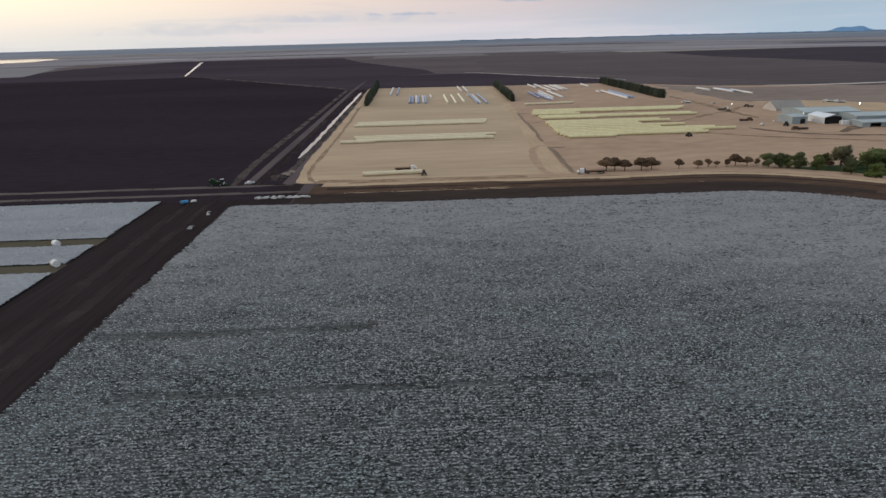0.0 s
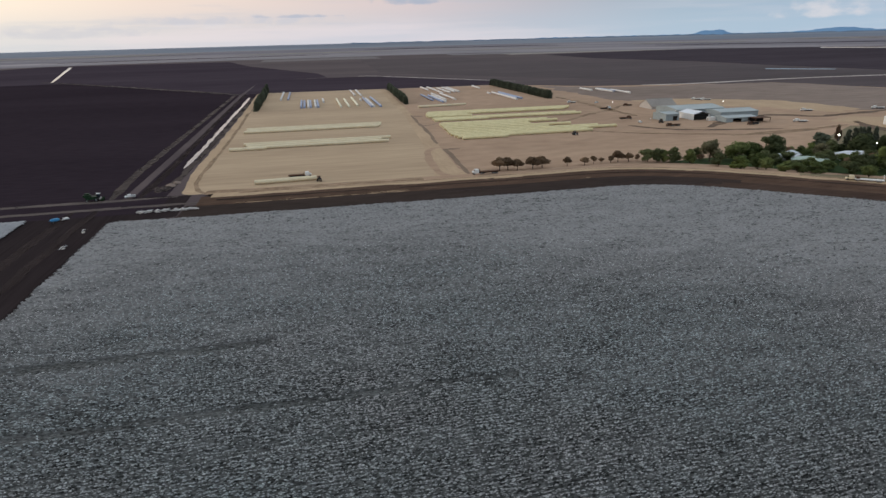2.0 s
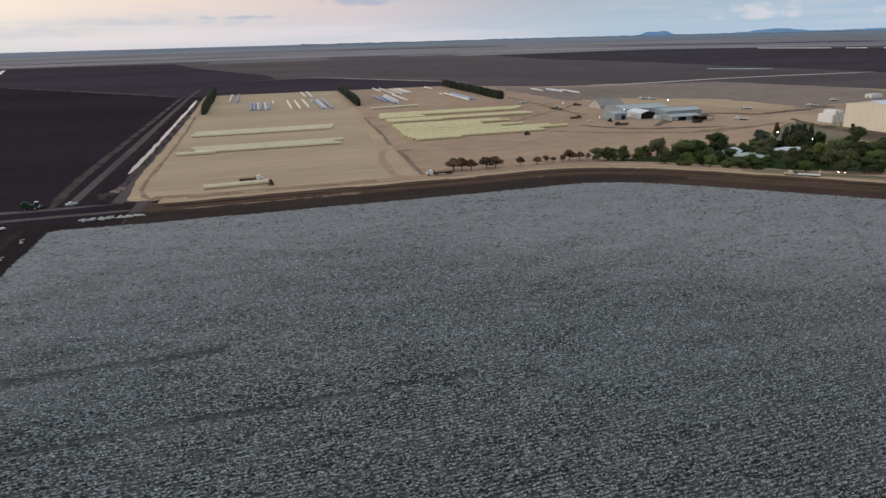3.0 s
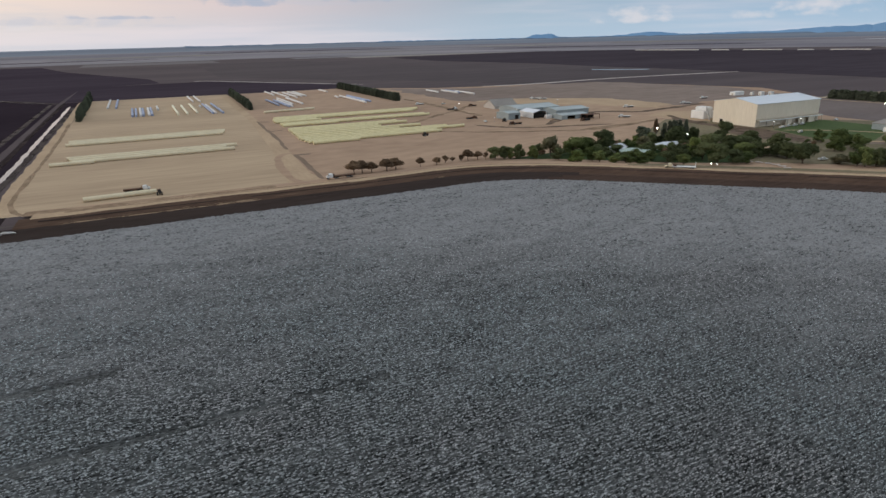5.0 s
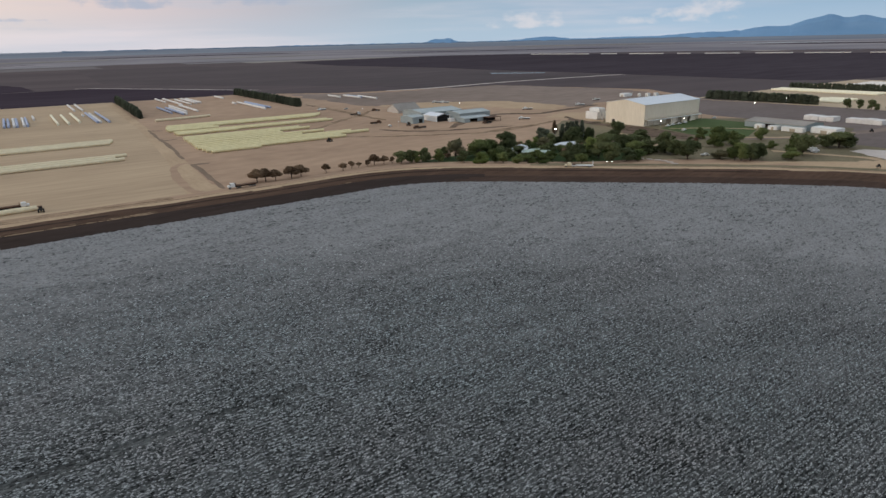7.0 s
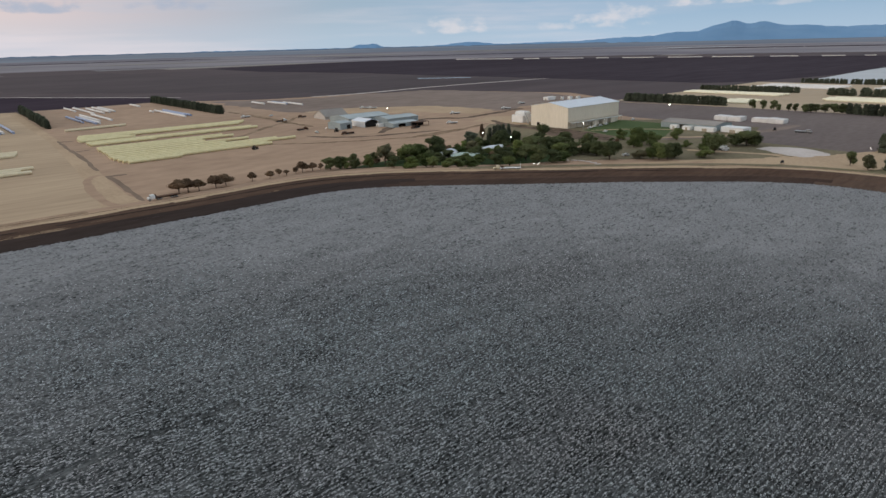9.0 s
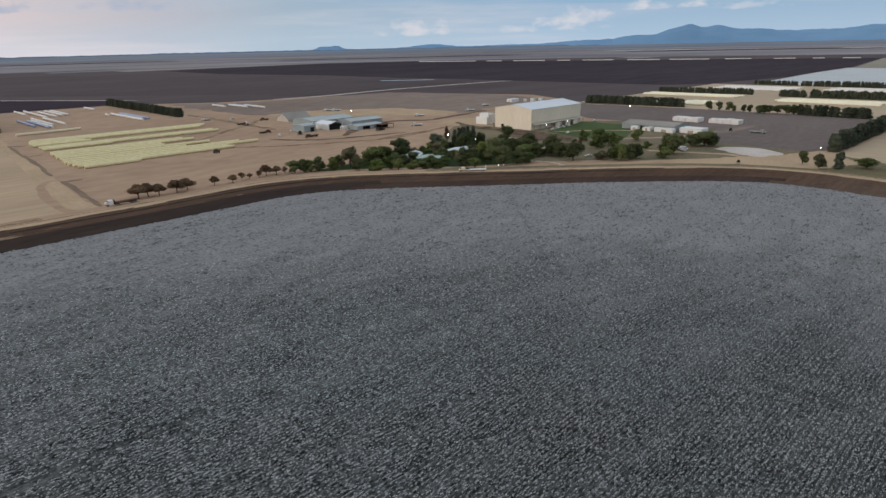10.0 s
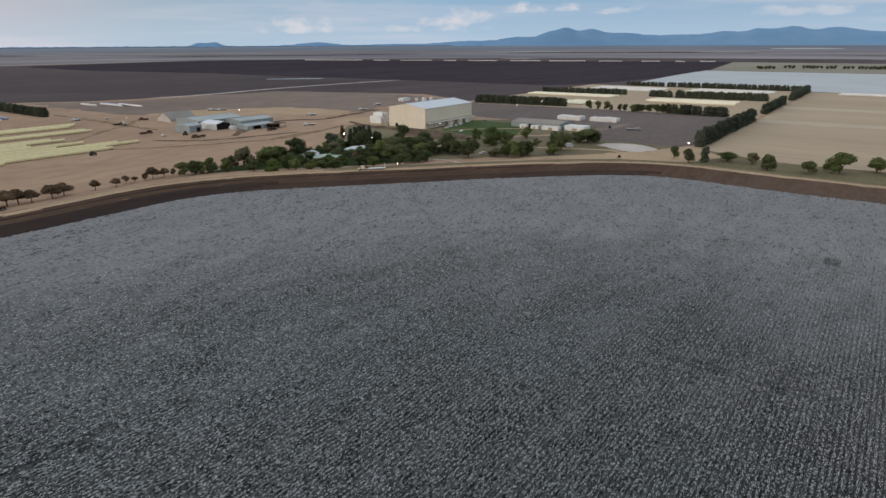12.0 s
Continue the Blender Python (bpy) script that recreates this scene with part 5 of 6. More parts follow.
MODULES = {k: module_mesh("module", M[k]) for k in ("cream_wrap", "pale_wrap", "white_wrap", "blue_wrap", "straw_wrap")}
WRAP_WORDS = {"cream_wrap": "cream-yellow", "pale_wrap": "dusty cream", "white_wrap": "white", "straw_wrap": "straw-white", "blue_wrap": "pale blue"}


def module_row(x0, y0, x1, y1, wrap, group="rows of wrapped cotton modules", z=0.05):
    length, turn = math.hypot(x1 - x0, y1 - y0), math.degrees(math.atan2(y1 - y0, x1 - x0))
    ob = thing("module_row", pose(x0, y0, z, 0, 0, turn), "row of round cotton modules in " + WRAP_WORDS[wrap] + " wrap", "module row", group)
    for i in range(max(1, int(length / 2.46))):
        part("module", MODULES[wrap], ob, pose(1.25 + i * 2.46, rnd.uniform(-0.07, 0.07), 0, 0, 0, rnd.uniform(-1.2, 1.2)))
    return ob


for y, x0, x1 in ((439, 107, 143), (445, 105, 211), (452, 104, 211), (460, 103, 239), (468, 103, 228), (477, 104, 190), (487, 105, 213), (496, 105, 180), (505, 106, 182), (513, 106, 210), (521, 107, 204), (546, 108, 158), (551, 108, 249), (558, 108, 246), (574, 107, 150), (582, 107, 148), (591, 108, 250), (599, 110, 256), (606, 112, 262)):
    module_row(x0, y, x1, y, "cream_wrap", "module stack in the east yard")
for y, x0, x1 in ((532, -54, 58), (540, -52, 61), (548, -53, 61), (445, -56, -30), (449, -44, 56), (457, -46, 52), (465, -48, 58)):
    module_row(x0, y, x1, y, "pale_wrap", "module rows in the west paddock")
module_row(-31, 332, 1, 334, "pale_wrap", "module rows in the west paddock")
for x, y0, y1, k in ((-35, 830, 950, "white_wrap"), (-26, 828, 950, "blue_wrap"), (-9, 718, 806, "blue_wrap"), (-5.5, 718, 800, "blue_wrap"), (-1, 717, 803, "white_wrap"), (1.5, 717, 800, "blue_wrap"), (7, 716, 800, "white_wrap"), (9.8, 716, 800, "blue_wrap"), (17, 774, 814, "white_wrap"), (34, 707, 808, "straw_wrap"), (43, 705, 805, "straw_wrap"), (53, 714, 819, "straw_wrap"), (67, 697, 812, "blue_wrap"), (69.6, 697, 800, "white_wrap"), (77, 694, 810, "blue_wrap"), (60, 851, 942, "white_wrap"), (68, 848, 940, "white_wrap"), (62, 778, 790, "white_wrap"), (166, 883, 948, "white_wrap"), (175, 831, 944, "white_wrap"), (185, 828, 917, "white_wrap"), (194, 840, 925, "white_wrap"), (200, 841, 922, "white_wrap"), (143, 735, 814, "blue_wrap"), (150, 712, 803, "blue_wrap"), (159, 737, 826, "white_wrap"), (153.5, 712, 800, "white_wrap"), (170, 734, 823, "white_wrap"), (241, 886, 930, "white_wrap"), (229, 790, 804, "white_wrap"), (236, 702, 807, "white_wrap"), (245, 711, 805, "blue_wrap"), (241, 715, 790, "blue_wrap"), (362, 773, 811, "white_wrap"), (377, 744, 795, "white_wrap"), (381, 748, 790, "blue_wrap"), (387, 718, 772, "white_wrap")):
    module_row(x, y0, x, y1, k, "module rows in the back yards")
module_row(114, 668, 168, 674, "pale_wrap", "module rows in the back yards")
STRIPS = ((800, 8, 4, 308, 442, "straw_wrap"), (692, 8, 6, 300, 338, "straw_wrap"), (932, 10, 7, 291, 405, "white_wrap"), (772, 9, 5, 151, 262, "straw_wrap"), (962, 11, 5, 145, 262, "white_wrap"), (1000, 10, 3, -50, 72, "white_wrap"))
for x, gap, n, y0, y1, k in STRIPS:
    for i in range(n):
        module_row(x + i * gap, y0 + rnd.uniform(0, 6), x + i * gap, y1 - rnd.uniform(0, 8), k, "module rows between the windbreaks")
for f0, f1 in ((0.0, 0.16), (0.19, 0.23), (0.26, 0.34), (0.37, 0.40), (0.43, 0.50), (0.53, 0.60), (0.62, 0.70), (0.73, 0.78), (0.82, 0.86), (0.89, 0.91), (0.94, 0.97)):
    ax, ay, bx, by = 1921, 2125, 2469, 515
    p, q = Vector((ax + (bx - ax) * f0, ay + (by - ay) * f0, 0)), Vector((ax + (bx - ax) * f1, ay + (by - ay) * f1, 0))
    bm = bmesh.new()
    d = (q - p).length
    box(bm, 0, -2.2, 0, d, 2.2, 2.8, bevel=0.8)
    ob = new("far_module", bm_mesh("far_module", bm, M["white_wrap"]))
    ob.matrix_basis = Matrix.Translation(p + Vector((0, 0, 0.1))) @ pose(0, 0, 0, 0, 0, math.degrees(math.atan2(q.y - p.y, q.x - p.x)))
    tagged(ob, "far-off long white wrapped cotton module", "cotton module", "far white modules")
for x, y in ((-137, 225), (-125, 202)):
    module_row(x, y, x + 2.1, y - 1.7, "white_wrap", "loose modules in the picked strips")

# ---------------------------------------------------------------- buildings


def roof_slope(x0, x1, ya, za, yb, zb, t=0.25, mat=None):
    """One pitch of a roof over x0..x1 from the eave (ya, za) to the ridge (yb, zb), with ribs."""
    bm = bmesh.new()
    vs = [bm.verts.new(p) for p in ((x0, ya, za), (x1, ya, za), (x1, yb, zb), (x0, yb, zb), (x0, ya, za - t), (x1, ya, za - t), (x1, yb, zb - t), (x0, yb, zb - t))]
    for f in ((0, 1, 2, 3), (7, 6, 5, 4), (0, 4, 5, 1), (1, 5, 6, 2), (2, 6, 7, 3), (3, 7, 4, 0)):
        bm.faces.new([vs[i] for i in f])
    bmesh.ops.recalc_face_normals(bm, faces=bm.faces[:])
    return bm_mesh("roof_slope", bm, mat)


def gable_wall(w, eave, ridge, mat, t=0.2):
    """An end wall in the yz plane, w wide about y = 0."""
    bm = bmesh.new()
    prof = [(-w / 2, 0), (w / 2, 0), (w / 2, eave), (0, ridge), (-w / 2, eave)]
    a, b = [bm.verts.new((0, y, z)) for y, z in prof], [bm.verts.new((t, y, z)) for y, z in prof]
    bm.faces.new(a[::-1])
    bm.faces.new(b)
    for i in range(5):
        bm.faces.new((a[i], a[(i + 1) % 5], b[(i + 1) % 5], b[i]))
    bmesh.ops.recalc_face_normals(bm, faces=bm.faces[:])
    return bm_mesh("end_wall", bm, mat)


def long_wall(length, h, mat, opening=None, t=0.2):
    """A wall along x; opening = (x0, x1, top) is left open."""
    bm = bmesh.new()

    def ribbed(xa, xb, z0, z1):
        """One sheet of wall with upright ribs pressed out of it."""
        n = max(1, int((xb - xa) / 1.5))
        line = [(xa, -t), (xb, -t), (xb, 0)]
        for i in range(n - 1, 0, -1):
            x = xa + (xb - xa) * i / n
            line += [(x + 0.08, 0), (x + 0.05, 0.06), (x - 0.05, 0.06), (x - 0.08, 0)]
        line.append((xa, 0))
        low, high = [bm.verts.new((x, y, z0)) for x, y in line], [bm.verts.new((x, y, z1)) for x, y in line]
        bm.faces.new(low[::-1])
        bm.faces.new(high)
        for i in range(len(line)):
            j = (i + 1) % len(line)
            bm.faces.new((low[i], low[j], high[j], high[i]))

    if opening:
        a, b, top = opening
        for q in ((0, a, 0, h), (b, length, 0, h), (a, b, top, h)):
            if q[1] - q[0] > 0.05 and q[3] - q[2] > 0.05:
                ribbed(*q)
    else:
        ribbed(0, length, 0, h)
    return bm_mesh("side_wall", bm, mat)


def shed(name, x, y, length, w, eave, ridge, wall, roof, label, turn=0, south=None, north=None, west_open=False, over=0.4, roof_label=""):
    """A steel shed with its ridge along its own x; (x, y) is the south-west corner before the turn."""
    ob = thing(name, pose(x, y, 0.05, 0, 0, turn), label, "shed", "farm sheds")
    part("side_wall", long_wall(length, eave, M[wall], south), ob, pose(length, 0, 0, 0, 0, 180))
    part("side_wall", long_wall(length, eave, M[wall], north), ob, pose(0, w, 0))
    if not west_open:
        part("end_wall", gable_wall(w - 0.42, eave, ridge - 0.1, M[wall]), ob, pose(0, w / 2, 0))
    part("end_wall", gable_wall(w - 0.42, eave, ridge - 0.1, M[wall]), ob, pose(length - 0.2, w / 2, 0))
    part("roof_slope", roof_slope(-over, length + over, -over, eave + 0.02, w / 2, ridge + 0.15, mat=M[roof]), ob, None, roof_label)
    part("roof_slope", roof_slope(-over, length + over, w + over, eave + 0.02, w / 2, ridge + 0.15, mat=M[roof]), ob, None, roof_label)
    bm = bmesh.new()
    rod(bm, (-over, w / 2, ridge + 0.18), (length + over, w / 2, ridge + 0.18), 0.22, None, 6)
    part("ridge_cap", bm_mesh("ridge_cap", bm, M[roof]), ob)
    return ob


gin = shed("cotton_shed", 418, 327, 72, 40, 17, 20.2, "cream_steel", "white_roof", "huge cream steel shed with a pale metal roof")
part("door", box_mesh("door", M["dark"], -0.12, 30, 0.1, 0.02, 33, 3.2, bevel=0.03), gin, pose(0, 0, 0), "small dark side door")
lean = thing("lean_to", pose(418, 323.6, 0.05), "low open lean-to with a cream fascia against the shed", "lean-to")
part("roof_slope", roof_slope(0, 72, 0, 4.9, 3.2, 5.6, mat=M["tan_steel"]), lean)
part("fascia", box_mesh("fascia", M["white"], 0, -0.25, 4.3, 72, 0.0, 5.0, bevel=0.03), lean)
for i in range(10):
    part("post", box_mesh("post", M["tan_steel"], i * 8.0, 0.0, 0, i * 8.0 + 0.3, 0.3, 4.3), lean)
for a, b in ((30, 37), (45, 52), (56, 64)):
    part("panel", box_mesh("panel", M["cream_steel"], a, 0.4, 0, b, 0.6, 3.8, bevel=0.03), lean)
hop = thing("hopper", pose(424, 382, 0.05), "grey-white steel hopper with a stair tower beside the shed", "hopper")
bm = bmesh.new()
box(bm, 0, 0, 0, 12, 14, 6.5, bevel=0.4)
box(bm, 3, 0.5, 6.4, 11.5, 13, 9.5, bevel=0.8)
part("bin", bm_mesh("bin", bm, M["white"]), hop)
for i in range(6):
    part("stair_flight", box_mesh("stair_flight", M["steel"], 0.5 + 0.8 * (i % 2), -6 + i * 0.9, i * 1.7, 1.7, -5 + i * 0.9, i * 1.7 + 1.8, bevel=0.05), hop)
for y in (-1, -6.4):
    bm = bmesh.new()
    rod(bm, (2, y, 0), (2, y, 10), 0.12)
    part("tower_post", bm_mesh("tower_post", bm, M["steel"]), hop)

shed("old_shed", 323, 555, 27, 23, 2.4, 8.6, "old_paint", "dust_roof", "old dusty-roofed shed with a pale gable", roof_label="dusty brown-grey roof")
shed("long_shed", 314, 497, 46, 34, 5.8, 7.6, "blue_grey", "grey_roof", "long blue-grey steel shed among machinery", south=(30, 38, 5.0))
wing = shed("side_shed", 290, 474, 13, 18, 5.6, 6.6, "blue_grey", "grey_roof", "blue-grey lean shed beside the long shed", turn=6)
# no hole in the wall: the doorway's shade is a flat near-black panel
part("door", box_mesh("door", M["dark"], 7, -0.10, 0.1, 11, -0.02, 3.8), wing, None, "doorway painted as a near-black shade panel")
shed("open_shed", 327.5, 470, 22, 14.5, 5.0, 6.8, "white", "white_roof", "white shed with a wide dark open front", turn=90, west_open=True)
# panel added inside the open front, its near-black colour stands for the shade
part("back_panel", box_mesh("back_panel", M["dark"], 1.2, 0.3, 0.02, 1.4, 14.2, 4.7), bpy.data.objects["open_shed"], None, "dark panel standing for the interior shade")
shed("store_shed", 341, 474, 36, 24, 4.8, 6.2, "blue_grey", "grey_roof", "blue-grey store shed with a flat roof")
shed("low_shed", 328, 448, 28, 16, 3.6, 4.3, "blue_grey", "grey_roof", "low blue-grey shed with open bays", south=(14, 22, 3.0))
shelter = thing("shelter", pose(347, 438, 0.05), "low dark open shelter beside the sheds", "shelter")
part("roof", box_mesh("roof", M["rust"], 0, 0, 3.6, 14, 9, 3.9, bevel=0.05), shelter)
for a, b in ((0.2, 0.2), (13.5, 0.2), (0.2, 8.5), (13.5, 8.5), (7, 0.2)):
    part("post", box_mesh("post", M["rust"], a, b, 0, a + 0.3, b + 0.3, 3.7), shelter)
# back wall in the opening colour, so the shelter's inside shade is painted
part("back_wall", box_mesh("back_wall", M["dark"], 0.6, 8.0, 0, 13.4, 8.2, 3.6), shelter)
shed("grey_shed", 504, 230, 46, 28, 4.4, 5.8, "blue_grey", "dust_roof", "wide dusty grey-roofed machinery shed with one open bay", turn=90, north=(22, 31, 3.4))


def white_box(name, x, y, lx, ly, h, label, category, wrap="white", bevel=0.25):
    ob = thing(name, pose(x, y, 0.08, 0, 0, rnd.uniform(-2, 2)), label, category)
    part("body", box_mesh("body", M[wrap], 0, 0, 0, lx, ly, h, bevel=bevel), ob)
    part("top_sheet", box_mesh("top_sheet", M[wrap], -0.1, -0.1, h + 0.004, lx + 0.1, ly + 0.1, h + 0.12), ob)
    part("door", box_mesh("door", M["tan_steel"], -0.08, ly * 0.35, 0.05, -0.004, ly * 0.6, min(h - 0.3, 2.2)), ob)
    return ob


for x, y, lx, ly, h in ((469, 258, 5, 6, 3.0), (470, 247, 5, 7, 2.8), (470, 228, 5, 16, 3.0)):
    white_box("annexe", x, y, lx, ly, h, "white annexe in front of the grey shed", "annexe", "white")
white_box("store_room", 476, 208, 12, 18, 3.8, "cream-white block store beside the grey shed", "store room", "white")

white_box("small_hut", 322, 462, 6, 4, 2.8, "small white hut between the sheds", "hut", "white", 0.1)


def bale_stack(x, y, lx, ly, h, label):
    """Big tarped stack: three sagging lengths under white sheet."""
    ob = thing("tarped_stack", pose(x, y, 0.08), label, "stack", "white tarped stacks")
    n = 4
    for i in range(n):
        hh = h * rnd.uniform(0.86, 1.08)
        part("tarp_length", box_mesh("tarp_length", M["white_wrap"], rnd.uniform(-0.3, 0.3), i * ly / n, 0, lx + rnd.uniform(-0.3, 0.3), (i + 1) * ly / n - 0.05, hh, bevel=0.35), ob)


bale_stack(544, 241, 11, 24, 3.8, "white tarped stack on grey-brown ground")
bale_stack(548, 208, 10, 26, 3.8, "white tarped stack on grey-brown ground")


def house(x, y, lx, ly, turn, roof, label):
    ob = thing("house", pose(x, y, 0.08, 0, 0, turn), label, "house", "homestead buildings")
    bm = bmesh.new()
    box(bm, 0, 0, 0, lx, ly, 2.9)
    part("wall", bm_mesh("wall", bm, M["white"]), ob)
    o, e, r = 0.8, 2.8, 4.8
    bm = bmesh.new()
    v = [bm.verts.new(p) for p in ((-o, -o, e), (lx + o, -o, e), (lx + o, ly + o, e), (-o, ly + o, e), (ly / 2, ly / 2, r), (lx - ly / 2, ly / 2, r))]
    for f in ((0, 1, 5, 4), (1, 2, 5), (2, 3, 4, 5), (3, 0, 4), (3, 2, 1, 0)):
        bm.faces.new([v[i] for i in f])
    part("roof", bm_mesh("roof", bm, M[roof]), ob)
    for i in range(3):
        a = lx * (0.15 + 0.3 * i)
        w = part("window", box_mesh("window", M["glass"], a, -0.06, 1.0, a + 1.5, -0.004, 2.1), ob)
        part("window_frame", box_mesh("window_frame", M["white"], a - 0.1, -0.05, 0.9, a + 1.6, -0.003, 1.0), w)
    part("door", box_mesh("door", M["rust"], lx * 0.9 - 1.0, -0.06, 0.02, lx * 0.9, -0.004, 2.1), ob)
    return ob


M["mint_roof"] = material("pale_green_roof", (0.34, 0.42, 0.38), (0.46, 0.54, 0.49), 0.1, 1.0, rough=0.5)
house(254, 287, 17, 9.5, -38, "mint_roof", "homestead house with a pale green hip roof")
house(262, 296, 14, 9, 30, "white_roof", "homestead house with a pale metal roof")
house(288, 291, 20, 7.5, -20, "white_roof", "long pale-roofed homestead house among trees")
for x, y, lx, ly, h in ((610, 508, 14, 8, 3.6), (630, 490, 5, 4, 4), (638, 484, 5, 4, 4), (625, 498, 3, 3, 3.4)):
    white_box("pump_house", x, y, lx, ly, h, "small pale works building on the dusty yard", "works building", "white")

# ---------------------------------------------------------------- vehicles and machines


def wheel_mesh(r, w):
    bm = bmesh.new()
    rod(bm, (0, -w / 2, 0), (0, w / 2, 0), r, None, 14)
    rim = [e for e in bm.edges if abs(e.verts[0].co.y - e.verts[1].co.y) < 1e-4]
    bmesh.ops.bevel(bm, geom=rim, offset=r * 0.12, segments=1, affect="EDGES")
    return bm_mesh("tyre", bm, M["rubber"])


def hub_mesh(r, w):
    bm = bmesh.new()
    rod(bm, (0, -w / 2 - 0.02, 0), (0, w / 2 + 0.02, 0), r, None, 10)
    return bm_mesh("rim", bm, M["steel"])


def wheels(ob, places, r, w):
    ty, hb = wheel_mesh(r, w), hub_mesh(r * 0.5, w)
    for x, y in places:
        t = part("tyre", ty, ob, pose(x, y, r))
        part("rim", hb, t)


def ute(x, y, turn, paint, label, z=0.06):
    ob = thing("utility_car", pose(x, y, z, 0, 0, turn), label, "car")
    bm = bmesh.new()
    box(bm, -2.5, -0.92, 0.5, 2.5, 0.92, 1.05, bevel=0.12)
    part("body", bm_mesh("body", bm, M[paint]), ob)
    bm = bmesh.new()
    box(bm, -0.5, -0.82, 1.04, 1.4, 0.82, 1.75, bevel=0.2)
    cab = part("cab", bm_mesh("cab", bm, M[paint]), ob)
    part("window", box_mesh("window", M["glass"], 1.2, -0.7, 1.15, 1.42, 0.7, 1.6, bevel=0.05), cab)
    part("window", box_mesh("window", M["glass"], -0.3, -0.84, 1.15, 1.1, -0.825, 1.6), cab)
    part("tray", box_mesh("tray", M["steel"], -2.5, -0.95, 1.06, -0.6, 0.95, 1.3, bevel=0.04), ob)
    for s in (-0.6, 0.6):
        part("headlight", box_mesh("headlight", M["white"], 2.48, s - 0.18, 0.75, 2.54, s + 0.18, 0.92), ob)
    wheels(ob, ((1.6, -0.85), (1.6, 0.85), (-1.5, -0.85), (-1.5, 0.85)), 0.38, 0.25)
    return ob


def truck(x, y, turn, cab_paint, bed, label, length=13.0, z=0.06, load=0.0):
    ob = thing("flatbed_truck", pose(x, y, z, 0, 0, turn), label, "truck")
    bm = bmesh.new()
    box(bm, -2.2, -1.2, 0.7, 0, 1.2, 2.7, bevel=0.2)
    cab = part("cab", bm_mesh("cab", bm, M[cab_paint]), ob)
    part("bonnet", box_mesh("bonnet", M[cab_paint], -3.4, -1.1, 0.7, -2.18, 1.1, 1.8, bevel=0.2), ob)
    part("windscreen", box_mesh("windscreen", M["glass"], -2.26, -1.0, 1.75, -2.18, 1.0, 2.45), cab)
    part("deck", box_mesh("deck", M[bed], 0.4, -1.25, 1.1, length, 1.25, 1.5, bevel=0.05), ob)
    part("headboard", box_mesh("headboard", M[bed], 0.4, -1.25, 1.504, 0.6, 1.25, 2.6 + load, bevel=0.03), ob)
    part("chassis", box_mesh("chassis", M["rubber"], -2.5, -0.5, 0.6, length - 0.5, 0.5, 1.09), ob)
    if load:
        part("stakes", box_mesh("stakes", M[bed], 0.8, -1.2, 1.504, length - 0.3, 1.2, 1.5 + load, bevel=0.1), ob)
    xs = (-2.6, 1.2, 2.4, length - 3.4, length - 2.2, length - 1.0)
    wheels(ob, [(a, s) for a in xs for s in (-1.05, 1.05)], 0.5, 0.35)
    return ob


def tractor(x, y, turn, paint, label, big=1.0, z=0.06):
    ob = thing("tractor", pose(x, y, z, 0, 0, turn) @ Matrix.Scale(big, 4), label, "tractor")
    part("bonnet", box_mesh("bonnet", M[paint], 0.6, -0.5, 1.0, 2.9, 0.5, 1.9, bevel=0.15), ob)
    cab = part("cab", box_mesh("cab", M["glass"], -1.0, -0.8, 1.2, 0.6, 0.8, 2.9, bevel=0.12), ob)
    part("cab_roof", box_mesh("cab_roof", M[paint], -1.1, -0.9, 2.904, 0.7, 0.9, 3.1, bevel=0.08), cab)
    part("chassis", box_mesh("chassis", M["rubber"], -1.2, -0.35, 0.6, 2.7, 0.35, 1.0), ob)
    wheels(ob, ((-0.7, -1.1), (-0.7, 1.1)), 0.95, 0.6)
    wheels(ob, ((2.0, -0.9), (2.0, 0.9)), 0.65, 0.45)
    return ob


def picker(x, y, turn, label):
    """A cotton picker with its round module chamber behind the cab."""
    ob = thing("cotton_picker", pose(x, y, 0.06, 0, 0, turn) @ Matrix.Scale(0.86, 4), label, "harvester")
    part("body", box_mesh("body", M["green_paint"], -3.4, -1.6, 1.2, 2.2, 1.6, 2.8, bevel=0.2), ob)
    part("chamber", box_mesh("chamber", M["green_paint"], -4.6, -1.7, 1.5, -0.6, 1.7, 4.6, bevel=0.9), ob)
    cab = part("cab", box_mesh("cab", M["glass"], 2.0, -0.9, 2.2, 3.8, 0.9, 4.0, bevel=0.2), ob)
    part("cab_roof", box_mesh("cab_roof", M["white"], 1.9, -1.0, 4.004, 3.9, 1.0, 4.2, bevel=0.08), cab)
    for i in range(6):
        part("picking_head", box_mesh("picking_head", M["green_paint"], 3.9, -2.75 + i * 0.95, 0.3, 5.6, -2.05 + i * 0.95, 1.5, bevel=0.2), ob)
    part("head_beam", box_mesh("head_beam", M["steel"], 3.4, -2.9, 1.2, 3.95, 2.9, 1.6), ob)
    wheels(ob, ((1.8, -1.8), (1.8, 1.8)), 0.95, 0.7)
    wheels(ob, ((-3.0, -1.4), (-3.0, 1.4)), 0.7, 0.5)
    return ob


picker(-105, 319, 8, "green cotton picker parked on the headland track")
ute(-89, 321, 190, "white", "white utility car parked on the dirt track")
truck(85, 313, 0, "white", "rust", "white-cabbed truck with a dark flat trailer", 11, z=1.62)
tractor(2.2, 329, 90, "rust", "dark loader at the end of the module row", 0.95)
truck(-5, 344, 180, "white", "rust", "pale-cabbed truck with a dark trailer on stubble", 9)
tractor(190, 430, 20, "rust", "dark tractor alone on the tan yard", 1.0)
truck(288, 577, 180, "white", "rust", "dusty truck on the yard", 8)
ute(302, 632, 20, "white", "white utility car on the tan yard")
